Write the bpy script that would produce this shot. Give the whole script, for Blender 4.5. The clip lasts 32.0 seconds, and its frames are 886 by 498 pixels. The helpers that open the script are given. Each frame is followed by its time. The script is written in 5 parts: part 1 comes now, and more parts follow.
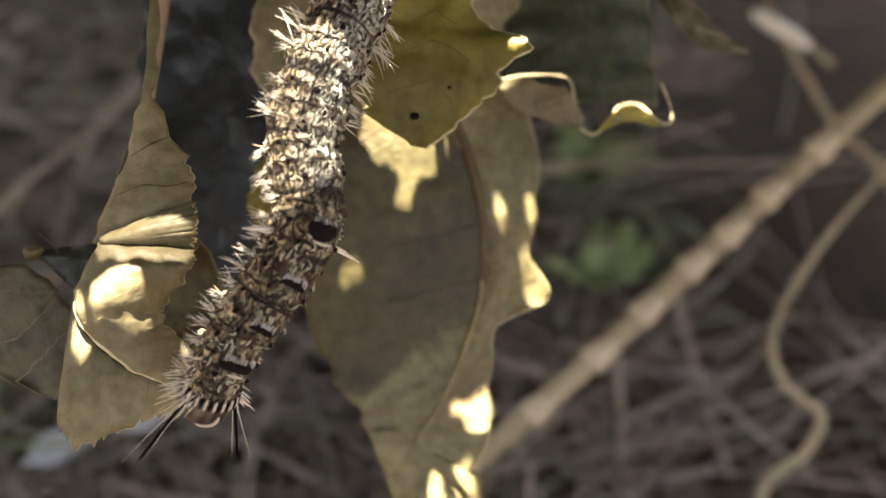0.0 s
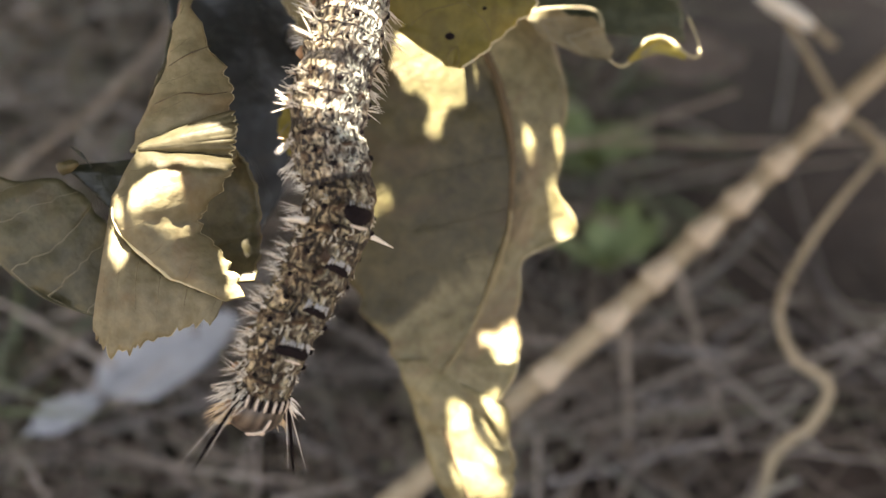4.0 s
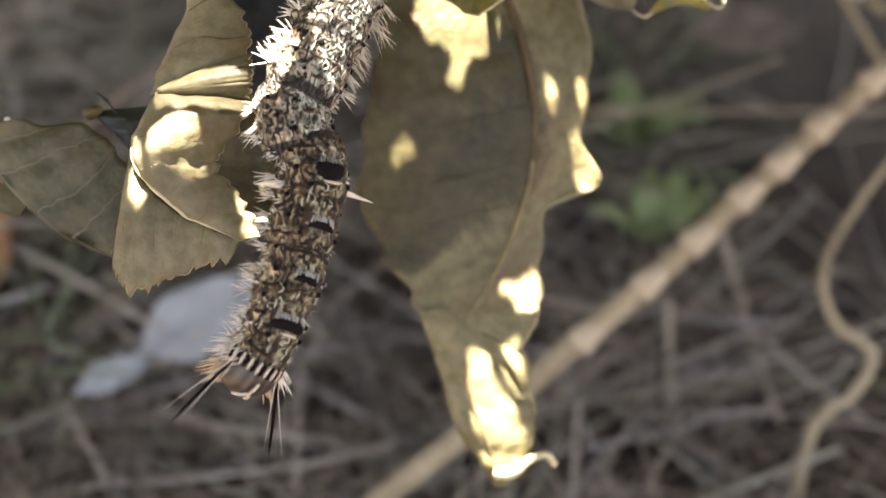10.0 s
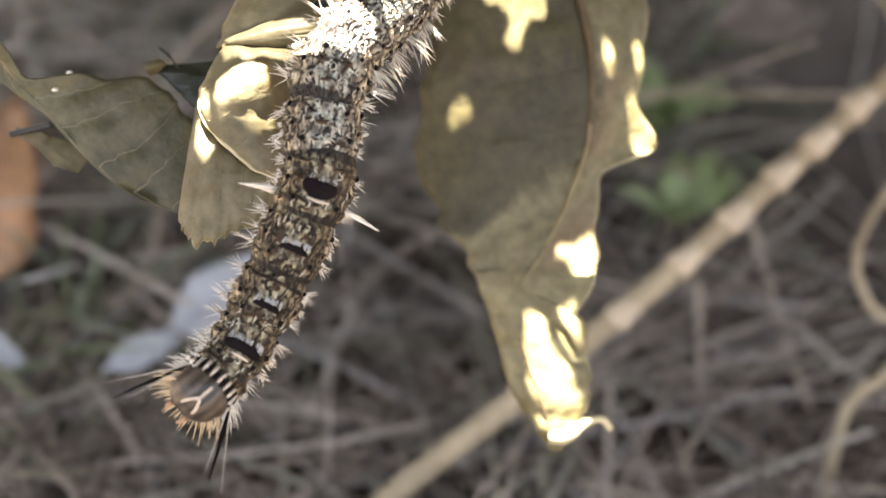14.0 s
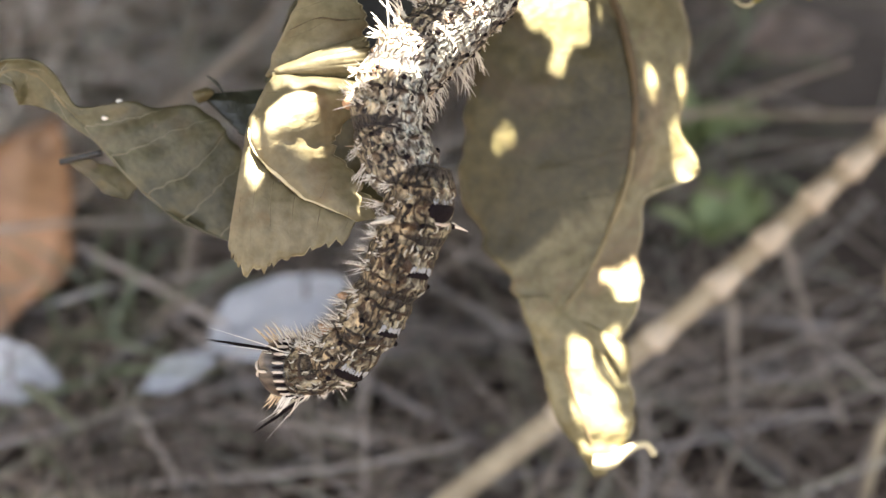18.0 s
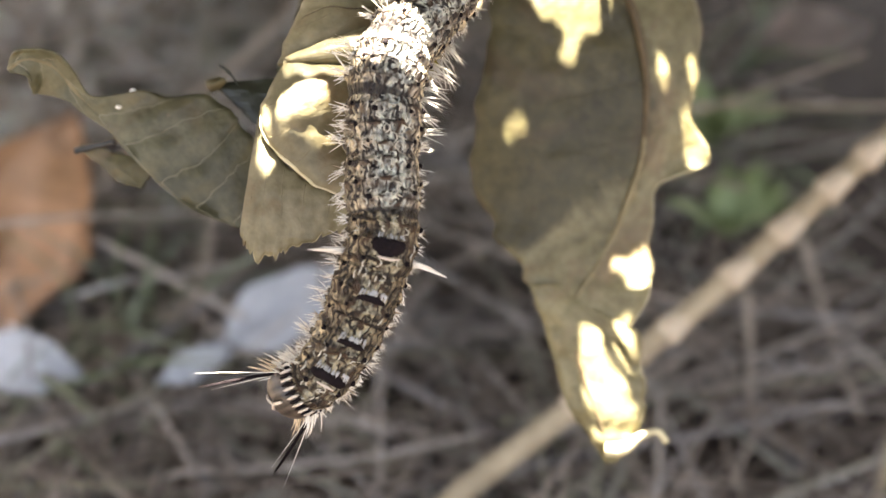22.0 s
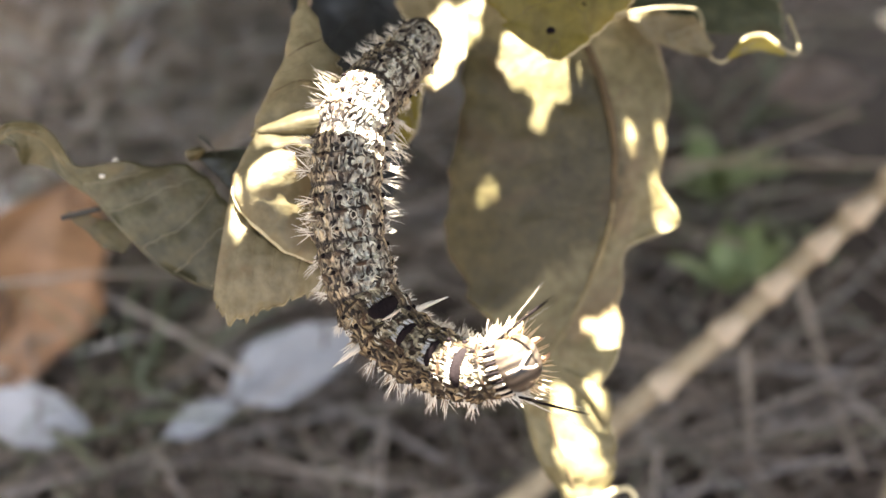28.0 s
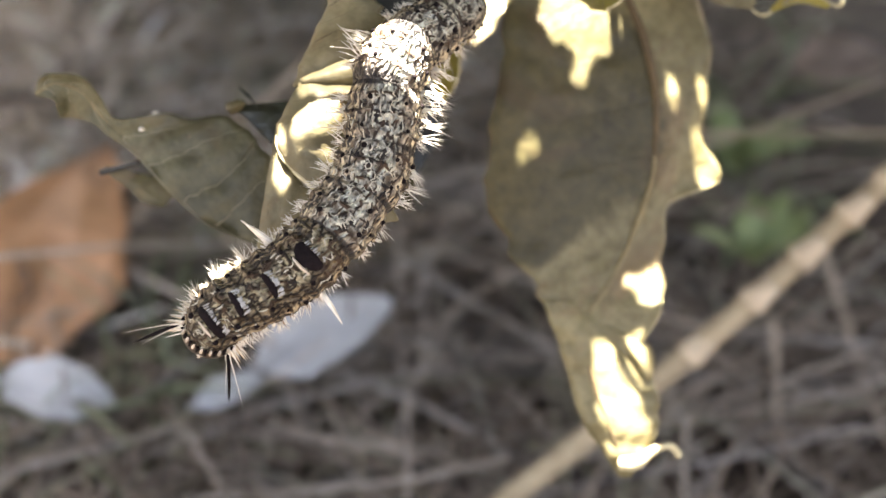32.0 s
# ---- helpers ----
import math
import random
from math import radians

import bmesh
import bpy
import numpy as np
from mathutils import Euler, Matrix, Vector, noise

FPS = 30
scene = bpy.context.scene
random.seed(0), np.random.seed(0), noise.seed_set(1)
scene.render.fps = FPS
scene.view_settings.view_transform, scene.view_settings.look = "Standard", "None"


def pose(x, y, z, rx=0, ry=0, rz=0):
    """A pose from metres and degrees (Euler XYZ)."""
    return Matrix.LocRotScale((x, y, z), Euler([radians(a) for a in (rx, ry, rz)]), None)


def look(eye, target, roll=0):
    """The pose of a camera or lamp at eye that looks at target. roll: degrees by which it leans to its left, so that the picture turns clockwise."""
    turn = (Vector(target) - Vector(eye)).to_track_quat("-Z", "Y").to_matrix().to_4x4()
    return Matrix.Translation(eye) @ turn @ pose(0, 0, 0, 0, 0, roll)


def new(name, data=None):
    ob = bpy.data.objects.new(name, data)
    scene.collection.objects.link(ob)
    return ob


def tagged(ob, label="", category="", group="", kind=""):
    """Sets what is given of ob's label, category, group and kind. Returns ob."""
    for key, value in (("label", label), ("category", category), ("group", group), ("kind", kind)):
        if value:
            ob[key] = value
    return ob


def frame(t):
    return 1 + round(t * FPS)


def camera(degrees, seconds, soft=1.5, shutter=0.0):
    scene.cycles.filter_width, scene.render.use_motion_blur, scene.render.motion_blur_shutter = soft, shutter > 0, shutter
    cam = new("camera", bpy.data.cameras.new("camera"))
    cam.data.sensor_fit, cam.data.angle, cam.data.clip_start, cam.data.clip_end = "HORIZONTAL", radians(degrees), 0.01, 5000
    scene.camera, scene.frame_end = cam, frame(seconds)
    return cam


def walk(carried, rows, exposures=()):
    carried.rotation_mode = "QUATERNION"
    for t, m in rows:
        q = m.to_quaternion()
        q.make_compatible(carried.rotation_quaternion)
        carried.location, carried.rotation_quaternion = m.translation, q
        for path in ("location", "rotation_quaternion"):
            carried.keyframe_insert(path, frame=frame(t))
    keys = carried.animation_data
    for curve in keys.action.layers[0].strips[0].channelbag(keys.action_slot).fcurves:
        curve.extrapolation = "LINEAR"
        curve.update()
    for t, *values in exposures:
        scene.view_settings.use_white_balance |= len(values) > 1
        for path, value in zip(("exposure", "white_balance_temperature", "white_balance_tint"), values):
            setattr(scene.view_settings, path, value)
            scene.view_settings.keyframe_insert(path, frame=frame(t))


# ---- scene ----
# Directions in this place: u to the right, v up the hanging leaves, w away from the viewer, in millimetres.
TILT = radians(35)
UP = Vector((0, math.sin(TILT), math.cos(TILT)))
AWAY = Vector((0, math.cos(TILT), -math.sin(TILT)))


def at(u, v, w):
    """A place in world metres from u, v, w in millimetres."""
    return Vector((u, 0, 0)) * 0.001 + UP * (v * 0.001) + AWAY * (w * 0.001)


RIG = Matrix(((1, 0, 0), UP, -AWAY)).transposed().to_4x4()


def seen_from(u, v, w, pitch, yaw, roll):
    """The camera's pose: its place, and its small turns in degrees."""
    turn = Matrix.Rotation(radians(-yaw), 4, "Y") @ Matrix.Rotation(radians(pitch), 4, "X") @ Matrix.Rotation(radians(-roll), 4, "Z")
    return Matrix.Translation(at(u, v, w - 150)) @ RIG @ turn


EXP = 4.78
WARM = 8400
cam = camera(36, 32.0, soft=1.5)
cam.data.dof.use_dof = True
cam.data.dof.focus_distance = 0.1245
cam.data.dof.aperture_fstop = 19
walk(cam, [
    (0.0, seen_from(11.28, 19.23, 1.55, -1.624, 2.558, 0.817)),
    (0.5, seen_from(7.61, 15.71, 0.58, -0.910, 3.292, 0.772)),
    (1.0, seen_from(10.01, 14.17, 1.12, -0.670, 2.940, 0.553)),
    (1.5, seen_from(10.79, 16.20, 1.39, -0.654, 2.977, 0.631)),
    (2.0, seen_from(7.35, 14.67, 1.51, -0.498, 3.554, 0.381)),
    (2.5, seen_from(7.25, 11.84, 0.20, -0.077, 3.471, 0.292)),
    (3.0, seen_from(6.14, 7.39, 1.34, 0.223, 3.613, 0.205)),
    (3.5, seen_from(4.72, 7.20, 1.65, 0.121, 3.787, 0.454)),
    (5.5, seen_from(9.66, 9.20, 1.71, -0.567, 2.505, 0.361)),
    (6.0, seen_from(10.82, 9.15, 1.65, -0.581, 2.106, 0.159)),
    (6.5, seen_from(10.60, 8.38, 1.26, -0.445, 1.894, 0.131)),
    (7.0, seen_from(12.74, 7.53, 1.25, -0.319, 1.527, 0.399)),
    (7.5, seen_from(12.24, 6.17, 1.15, -0.208, 1.481, 0.418)),
    (8.0, seen_from(11.84, 6.54, 0.83, -0.313, 1.523, 0.164)),
    (8.5, seen_from(12.25, 5.65, 0.59, -0.241, 1.433, 0.364)),
    (9.0, seen_from(11.08, 6.36, 1.01, -0.595, 1.298, 0.276)),
    (9.5, seen_from(11.28, 4.11, 0.18, -0.438, 0.898, 0.200)),
    (10.0, seen_from(10.90, 2.89, 0.19, -0.378, 0.525, 0.165)),
    (10.5, seen_from(10.39, 2.79, 0.49, -0.292, 0.440, 0.257)),
    (11.0, seen_from(9.26, 2.73, 0.52, -0.208, 0.694, 0.253)),
    (11.5, seen_from(8.85, 3.86, 0.45, -0.282, 0.917, 0.008)),
    (12.0, seen_from(5.77, 4.28, 0.82, -0.408, 1.392, -0.118)),
    (12.5, seen_from(5.39, 1.40, 1.64, -0.092, 1.610, 0.128)),
    (13.0, seen_from(4.34, -0.19, 1.21, -0.180, 1.388, -0.008)),
    (13.5, seen_from(5.16, -1.60, 0.70, -0.207, 1.046, -0.074)),
    (14.0, seen_from(3.81, -1.93, 0.94, -0.113, 0.887, -0.219)),
    (14.5, seen_from(3.22, -2.02, 1.26, 0.179, 0.902, -0.033)),
    (15.0, seen_from(-0.07, 2.45, 0.84, 0.065, 1.241, -0.315)),
    (15.5, seen_from(1.22, 4.34, -0.01, 0.108, 0.881, -0.577)),
    (17.5, seen_from(1.41, -1.69, 0.12, 0.782, 0.117, -0.243)),
    (18.0, seen_from(1.04, -0.68, 0.43, 0.469, 0.100, -0.185)),
    (18.5, seen_from(-1.35, 1.40, 0.20, 0.003, 0.223, -0.147)),
    (19.0, seen_from(-0.06, -0.02, 0.04, -0.000, 0.001, -0.081)),
    (19.5, seen_from(1.47, -1.94, 0.74, -0.021, -0.159, -0.142)),
    (20.0, seen_from(1.71, -2.77, 0.55, -0.024, -0.571, -0.138)),
    (20.5, seen_from(0.97, -3.14, 0.03, -0.023, -0.735, -0.052)),
    (21.0, seen_from(2.60, -4.31, -0.02, 0.212, -0.976, -0.101)),
    (21.5, seen_from(2.13, -3.04, -0.25, 0.201, -0.886, -0.110)),
    (22.0, seen_from(2.15, -1.77, -0.34, 0.390, -0.819, -0.082)),
    (22.5, seen_from(2.75, 0.38, -0.92, 0.557, -0.750, 0.063)),
    (23.0, seen_from(2.12, 1.41, -0.87, 1.131, -0.577, 0.020)),
    (23.5, seen_from(4.62, 2.89, -0.87, 1.572, -0.831, 0.101)),
    (24.0, seen_from(5.74, 2.68, -1.28, 2.184, -0.873, 0.132)),
    (24.5, seen_from(7.69, 5.50, -1.45, 2.353, -1.046, 0.154)),
    (26.5, seen_from(8.54, 2.24, -3.10, 2.926, -1.796, 0.006)),
    (27.0, seen_from(9.30, 0.44, -2.16, 2.918, -1.905, 0.230)),
    (27.5, seen_from(12.10, -0.80, -3.57, 2.832, -2.511, 0.287)),
    (28.0, seen_from(9.75, -0.50, -5.23, 2.478, -2.562, 0.002)),
    (28.5, seen_from(10.02, -0.09, -5.16, 2.326, -2.620, 0.071)),
    (29.0, seen_from(10.89, 0.98, -5.35, 1.928, -2.850, 0.041)),
    (29.5, seen_from(9.33, -2.60, -4.90, 2.086, -2.801, 0.327)),
    (30.0, seen_from(10.64, -4.55, -3.45, 2.235, -2.989, 0.511)),
    (30.5, seen_from(10.07, -5.50, -3.44, 2.226, -3.076, 0.480)),
    (31.0, seen_from(10.05, -4.77, -3.84, 2.146, -3.154, 0.479)),
    (31.5, seen_from(7.41, -5.00, -3.86, 2.138, -2.879, 0.301)),
    (32.0, seen_from(5.48, -4.56, -3.72, 2.179, -2.686, 0.186)),
], exposures=[(0.0, EXP - 0.72, WARM + 1000, 10), (2.5, EXP - 0.48, WARM + 700, 10), (5.5, EXP - 0.3, WARM + 300, 10), (9.0, EXP - 0.33, WARM + 300, 10), (11.0, EXP - 0.15, WARM + 100, 10), (12.5, EXP - 0.08, WARM + 50, 10), (15.0, EXP + 0.1, WARM, 10), (20.0, EXP + 0.1, WARM, 10), (24.0, EXP + 0.05, WARM + 150, 10), (28.5, EXP - 0.03, WARM + 200, 10), (30.0, EXP + 0.05, WARM, 10), (32.0, EXP + 0.05, WARM, 10)])

# ---- light ----
SUN = at(-0.06, 0.88, -0.42).normalized()
world = bpy.data.worlds.new("sky")
scene.world = world
world.use_nodes = True
wn = world.node_tree
sky = wn.nodes.new("ShaderNodeTexSky")
sky.sky_type, sky.sun_disc = "NISHITA", False
sky.air_density, sky.dust_density, sky.ozone_density = 0.8, 6.0, 0.4
sky.sun_elevation = math.asin(SUN.z)
sky.sun_rotation = math.atan2(SUN.x, SUN.y)
wn.nodes["Background"].inputs["Strength"].default_value = 0.04
wn.links.new(sky.outputs[0], wn.nodes["Background"].inputs["Color"])
lamp = bpy.data.lights.new("sun", "SUN")
lamp.energy, lamp.angle, lamp.color = 5.0, radians(0.5), (1.0, 1.0, 1.0)
sun = new("sun", lamp)
sun.matrix_world = look(SUN, (0, 0, 0))

# ---- materials ----
def material(name, rough=0.6):
    m = bpy.data.materials.new(name)
    m.use_nodes = True
    b = m.node_tree.nodes["Principled BSDF"]
    b.inputs["Roughness"].default_value = rough
    return m, m.node_tree, b


def noise_node(nt, vec, scale, detail=4.0, distort=0.0, rough=0.55):
    n = nt.nodes.new("ShaderNodeTexNoise")
    n.inputs["Scale"].default_value, n.inputs["Detail"].default_value = scale, detail
    n.inputs["Distortion"].default_value, n.inputs["Roughness"].default_value = distort, rough
    if vec:
        nt.links.new(vec, n.inputs["Vector"])
    return n.outputs["Fac"]


def ramp(nt, fac, stops):
    r = nt.nodes.new("ShaderNodeValToRGB")
    while len(r.color_ramp.elements) < len(stops):
        r.color_ramp.elements.new(0.5)
    for e, (p, c) in zip(r.color_ramp.elements, stops):
        e.position, e.color = p, (*c, 1)
    nt.links.new(fac, r.inputs["Fac"])
    return r.outputs["Color"]


def mix(nt, fac, a, b, mode="MIX"):
    n = nt.nodes.new("ShaderNodeMix")
    n.data_type, n.blend_type = "RGBA", mode
    for socket, value in ((n.inputs[0], fac), (n.inputs[6], a), (n.inputs[7], b)):
        if isinstance(value, (int, float)):
            socket.default_value = value
        elif isinstance(value, tuple):
            socket.default_value = (*value, 1)
        else:
            nt.links.new(value, socket)
    return n.outputs[2]


def bump(nt, b, height, strength, distance):
    n = nt.nodes.new("ShaderNodeBump")
    n.inputs["Strength"].default_value, n.inputs["Distance"].default_value = strength, distance
    nt.links.new(height, n.inputs["Height"])
    nt.links.new(n.outputs[0], b.inputs["Normal"])


def coords(nt, kind="Object", scale=(1, 1, 1), shuffle=False):
    c = nt.nodes.new("ShaderNodeTexCoord")
    m = nt.nodes.new("ShaderNodeMapping")
    m.inputs["Scale"].default_value = scale
    nt.links.new(c.outputs[kind], m.inputs["Vector"])
    if shuffle:
        o = nt.nodes.new("ShaderNodeObjectInfo")
        s = nt.nodes.new("ShaderNodeVectorMath")
        s.operation = "SCALE"
        s.inputs[0].default_value = (0.7, 0.5, 0.9)
        nt.links.new(o.outputs["Random"], s.inputs["Scale"])
        nt.links.new(s.outputs[0], m.inputs["Location"])
    return m.outputs["Vector"]


def leaf_material(name, dark, light, spot, through_light=0.35, rough=0.5, speck=0.62, zone=None):
    """A leaf blade: mottled, specked with small brown marks, letting some light through."""
    m, nt, b = material(name, rough)
    b.inputs["Specular IOR Level"].default_value = 0.55
    v = coords(nt)
    base = ramp(nt, noise_node(nt, v, 140, 8, 0.8, 0.68), [(0.34, dark), (0.66, light)])
    fine = noise_node(nt, v, 700, 6)
    base = mix(nt, 0.45, base, ramp(nt, fine, [(0.38, dark), (0.62, light)]))
    vor = nt.nodes.new("ShaderNodeTexVoronoi")
    vor.inputs["Scale"].default_value = 520
    nt.links.new(v, vor.inputs["Vector"])
    marks = ramp(nt, vor.outputs["Distance"], [(0.05, (1, 1, 1)), (0.16, (0, 0, 0))])
    patch = ramp(nt, noise_node(nt, v, 160, 2), [(speck, (0, 0, 0)), (speck + 0.05, (1, 1, 1))])
    base = mix(nt, mix(nt, 1.0, marks, patch, "MULTIPLY"), base, spot)
    stain = ramp(nt, noise_node(nt, v, 75, 6, 1.2), [(0.54, (0, 0, 0)), (0.64, (0.5, 0.5, 0.5))])
    base = mix(nt, stain, base, spot)
    blotch = ramp(nt, noise_node(nt, v, 45, 5, 0.6), [(0.38, (0.66, 0.66, 0.62)), (0.62, (1.16, 1.15, 1.12))])
    base = mix(nt, 1.0, base, blotch, "MULTIPLY")
    # zone: multiplies the blade darker inside an oval with a ragged edge
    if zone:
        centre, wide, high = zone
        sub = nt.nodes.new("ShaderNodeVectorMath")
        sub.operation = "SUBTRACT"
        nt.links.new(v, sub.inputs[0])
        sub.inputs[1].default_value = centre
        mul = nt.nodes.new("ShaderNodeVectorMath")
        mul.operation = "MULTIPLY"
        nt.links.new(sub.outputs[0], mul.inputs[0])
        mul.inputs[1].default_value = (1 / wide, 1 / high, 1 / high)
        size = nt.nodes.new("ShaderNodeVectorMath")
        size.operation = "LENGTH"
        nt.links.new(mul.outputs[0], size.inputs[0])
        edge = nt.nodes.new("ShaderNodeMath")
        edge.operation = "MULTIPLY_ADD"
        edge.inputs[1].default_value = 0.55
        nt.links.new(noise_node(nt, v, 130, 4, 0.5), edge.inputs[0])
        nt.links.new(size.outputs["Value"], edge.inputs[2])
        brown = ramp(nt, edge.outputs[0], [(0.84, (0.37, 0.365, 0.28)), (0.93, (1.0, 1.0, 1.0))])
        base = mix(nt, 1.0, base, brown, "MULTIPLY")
    nt.links.new(base, b.inputs["Base Color"])
    net = nt.nodes.new("ShaderNodeTexVoronoi")
    net.feature = "DISTANCE_TO_EDGE"
    net.inputs["Scale"].default_value = 700
    nt.links.new(v, net.inputs["Vector"])
    crumple = noise_node(nt, v, 330, 5, 0.5)
    bump(nt, b, mix(nt, 0.6, mix(nt, 0.5, net.outputs["Distance"], fine), crumple), 0.4, 0.0010)
    t = nt.nodes.new("ShaderNodeBsdfTranslucent")
    nt.links.new(mix(nt, 1.0, base, (1.0, 0.95, 0.55), "MULTIPLY"), t.inputs["Color"])
    s = nt.nodes.new("ShaderNodeMixShader")
    s.inputs[0].default_value = through_light
    nt.links.new(b.outputs[0], s.inputs[1])
    nt.links.new(t.outputs[0], s.inputs[2])
    nt.links.new(s.outputs[0], nt.nodes["Material Output"].inputs["Surface"])
    return m


def plain(name, dark, light, scale, rough=0.7, relief=0.3, depth=0.0004, stretch=(1, 1, 1), island=False):
    """A mottled dull surface at two scales of grain."""
    m, nt, b = material(name, rough)
    v = coords(nt, scale=stretch, shuffle=True)
    f = noise_node(nt, v, scale, 6, 0.4)
    g = noise_node(nt, v, scale * 6, 3)
    c = mix(nt, 0.35, ramp(nt, f, [(0.3, dark), (0.7, light)]), ramp(nt, g, [(0.3, dark), (0.7, light)]))
    if island:
        geo = nt.nodes.new("ShaderNodeNewGeometry")
        tone = ramp(nt, geo.outputs["Random Per Island"], [(0.0, (0.12, 0.10, 0.085)), (0.35, (0.52, 0.46, 0.41)), (0.55, (0.92, 0.83, 0.73)), (0.70, (0.84, 0.87, 0.95)), (0.82, (0.56, 0.62, 0.42)), (0.90, (1.1, 1.06, 1.02)), (1.0, (1.3, 1.26, 1.22))])
        c = mix(nt, 1.0, c, tone, "MULTIPLY")
    nt.links.new(c, b.inputs["Base Color"])
    bump(nt, b, mix(nt, 0.5, f, g), relief, depth)
    return m


M_LEAF = leaf_material("olive_leaf", (0.062, 0.052, 0.022), (0.165, 0.145, 0.072), (0.17, 0.105, 0.06), 0.22)
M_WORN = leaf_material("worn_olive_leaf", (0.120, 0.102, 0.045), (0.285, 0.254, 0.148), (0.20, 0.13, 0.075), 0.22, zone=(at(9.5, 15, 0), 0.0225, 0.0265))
M_TAN = leaf_material("tan_leaf", (0.165, 0.140, 0.078), (0.330, 0.292, 0.190), (0.22, 0.125, 0.05), 0.28)
M_YELLOW = leaf_material("yellow_leaf", (0.187, 0.157, 0.0302), (0.348, 0.302, 0.0735), (0.14, 0.085, 0.03), 0.45)
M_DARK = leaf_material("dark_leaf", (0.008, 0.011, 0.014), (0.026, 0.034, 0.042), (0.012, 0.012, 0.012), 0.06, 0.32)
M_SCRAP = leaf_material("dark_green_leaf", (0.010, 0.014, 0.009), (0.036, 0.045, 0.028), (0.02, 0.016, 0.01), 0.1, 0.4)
M_FOLDED = leaf_material("dull_olive_leaf", (0.054, 0.053, 0.027), (0.146, 0.141, 0.084), (0.14, 0.100, 0.058), 0.18)
M_GREEN = leaf_material("green_leaf", (0.042, 0.053, 0.032), (0.11, 0.124, 0.078), (0.10, 0.07, 0.04), 0.25)
M_SHADING_LEAF = leaf_material("shading_leaf", (0.06, 0.08, 0.03), (0.11, 0.13, 0.05), (0.08, 0.05, 0.02), 0.08)


def filter_material(name, clear):
    """A half-clear sheet, added out of view overhead to dim the sun."""
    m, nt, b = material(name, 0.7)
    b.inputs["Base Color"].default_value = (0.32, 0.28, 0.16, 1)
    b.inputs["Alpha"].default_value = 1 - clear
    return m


M_FILTER = filter_material("sun_filter", 0.42)
M_FAINT = filter_material("dense_sun_filter", 0.20)
M_RIB = plain("leaf_rib", (0.048, 0.034, 0.017), (0.115, 0.080, 0.040), 300, 0.8)
M_TANRIB = plain("tan_rib", (0.10, 0.080, 0.040), (0.25, 0.208, 0.115), 260, 0.7)
M_OCHRE = plain("ochre_vein", (0.10, 0.078, 0.018), (0.20, 0.16, 0.045), 300, 0.7)
M_VEIN = plain("leaf_vein", (0.15, 0.138, 0.09), (0.25, 0.232, 0.165), 300, 0.6)
M_EDGE = plain("dry_leaf_edge", (0.42, 0.37, 0.22), (0.60, 0.54, 0.36), 300, 0.6)
M_BARK = plain("bark", (0.16, 0.11, 0.08), (0.40, 0.31, 0.24), 150, 0.8, 0.6, 0.001)
M_TWIG = plain("twig_bark", (0.17, 0.128, 0.080), (0.44, 0.36, 0.25), 90, 0.75, 0.6, 0.001)
M_SOIL = plain("soil", (0.012, 0.008, 0.006), (0.055, 0.038, 0.029), 40, 0.95, 1.0, 0.004)
M_STRAW = plain("dry_straw", (0.190, 0.166, 0.150), (0.470, 0.428, 0.398), 60, 0.8, 0.3, 0.0005, (1, 1, 1), True)
# straw colour raised to stand in for the brighter light at far left
M_PALE = plain("brightened_straw", (0.42, 0.415, 0.41), (0.72, 0.72, 0.72), 60, 0.8, 0.3, 0.0005, (1, 1, 1), True)
M_SAGE = plain("sage_blade", (0.136, 0.17, 0.102), (0.272, 0.315, 0.221), 60, 0.8, 0.3, 0.0005, (1, 1, 1), True)
M_ORANGE = leaf_material("rust_leaf", (0.36, 0.18, 0.095), (0.55, 0.31, 0.18), (0.15, 0.08, 0.05), 0.2)
# grey raised to stand in for dapples of light on the far litter
M_GREY = plain("brightened_leaf", (0.46, 0.475, 0.505), (0.68, 0.70, 0.735), 60, 0.7, 0.2)
M_DUSTY = plain("dusty_grey_leaf", (0.27, 0.285, 0.315), (0.46, 0.48, 0.52), 60, 0.7, 0.2)
M_PINK = leaf_material("pinkish_leaf", (0.18, 0.139, 0.124), (0.27, 0.214, 0.195), (0.16, 0.11, 0.09), 0.2)
M_GRASS = plain("green_blade", (0.12, 0.165, 0.07), (0.23, 0.285, 0.13), 90, 0.6)
M_HAIR = plain("pale_hair", (0.62, 0.57, 0.49), (0.86, 0.83, 0.76), 400, 0.35, 0.1, 0.0001)
M_GREYHAIR = plain("grey_hair", (0.22, 0.23, 0.24), (0.46, 0.47, 0.48), 400, 0.5, 0.1, 0.0001)
M_BROWNHAIR = plain("brown_hair", (0.20, 0.13, 0.08), (0.50, 0.38, 0.26), 400, 0.4, 0.1, 0.0001)
M_BLACK = plain("black_tuft", (0.003, 0.002, 0.003), (0.012, 0.008, 0.010), 900, 0.85, 0.6, 0.0002)
M_BLACK.node_tree.nodes["Principled BSDF"].inputs["Specular IOR Level"].default_value = 0.12
M_NODE = plain("twig_joint", (0.38, 0.30, 0.215), (0.60, 0.50, 0.38), 160, 0.7, 0.5, 0.0008)
M_LIP = plain("pale_lip", (0.42, 0.36, 0.30), (0.66, 0.58, 0.50), 900, 0.6, 0.2, 0.0001)
M_RIDGE = plain("pale_ridge", (0.30, 0.30, 0.26), (0.50, 0.48, 0.41), 900, 0.6, 0.2, 0.0001)
M_CREAM = plain("cream_hair", (0.50, 0.36, 0.21), (0.80, 0.66, 0.46), 400, 0.4, 0.1, 0.0001)
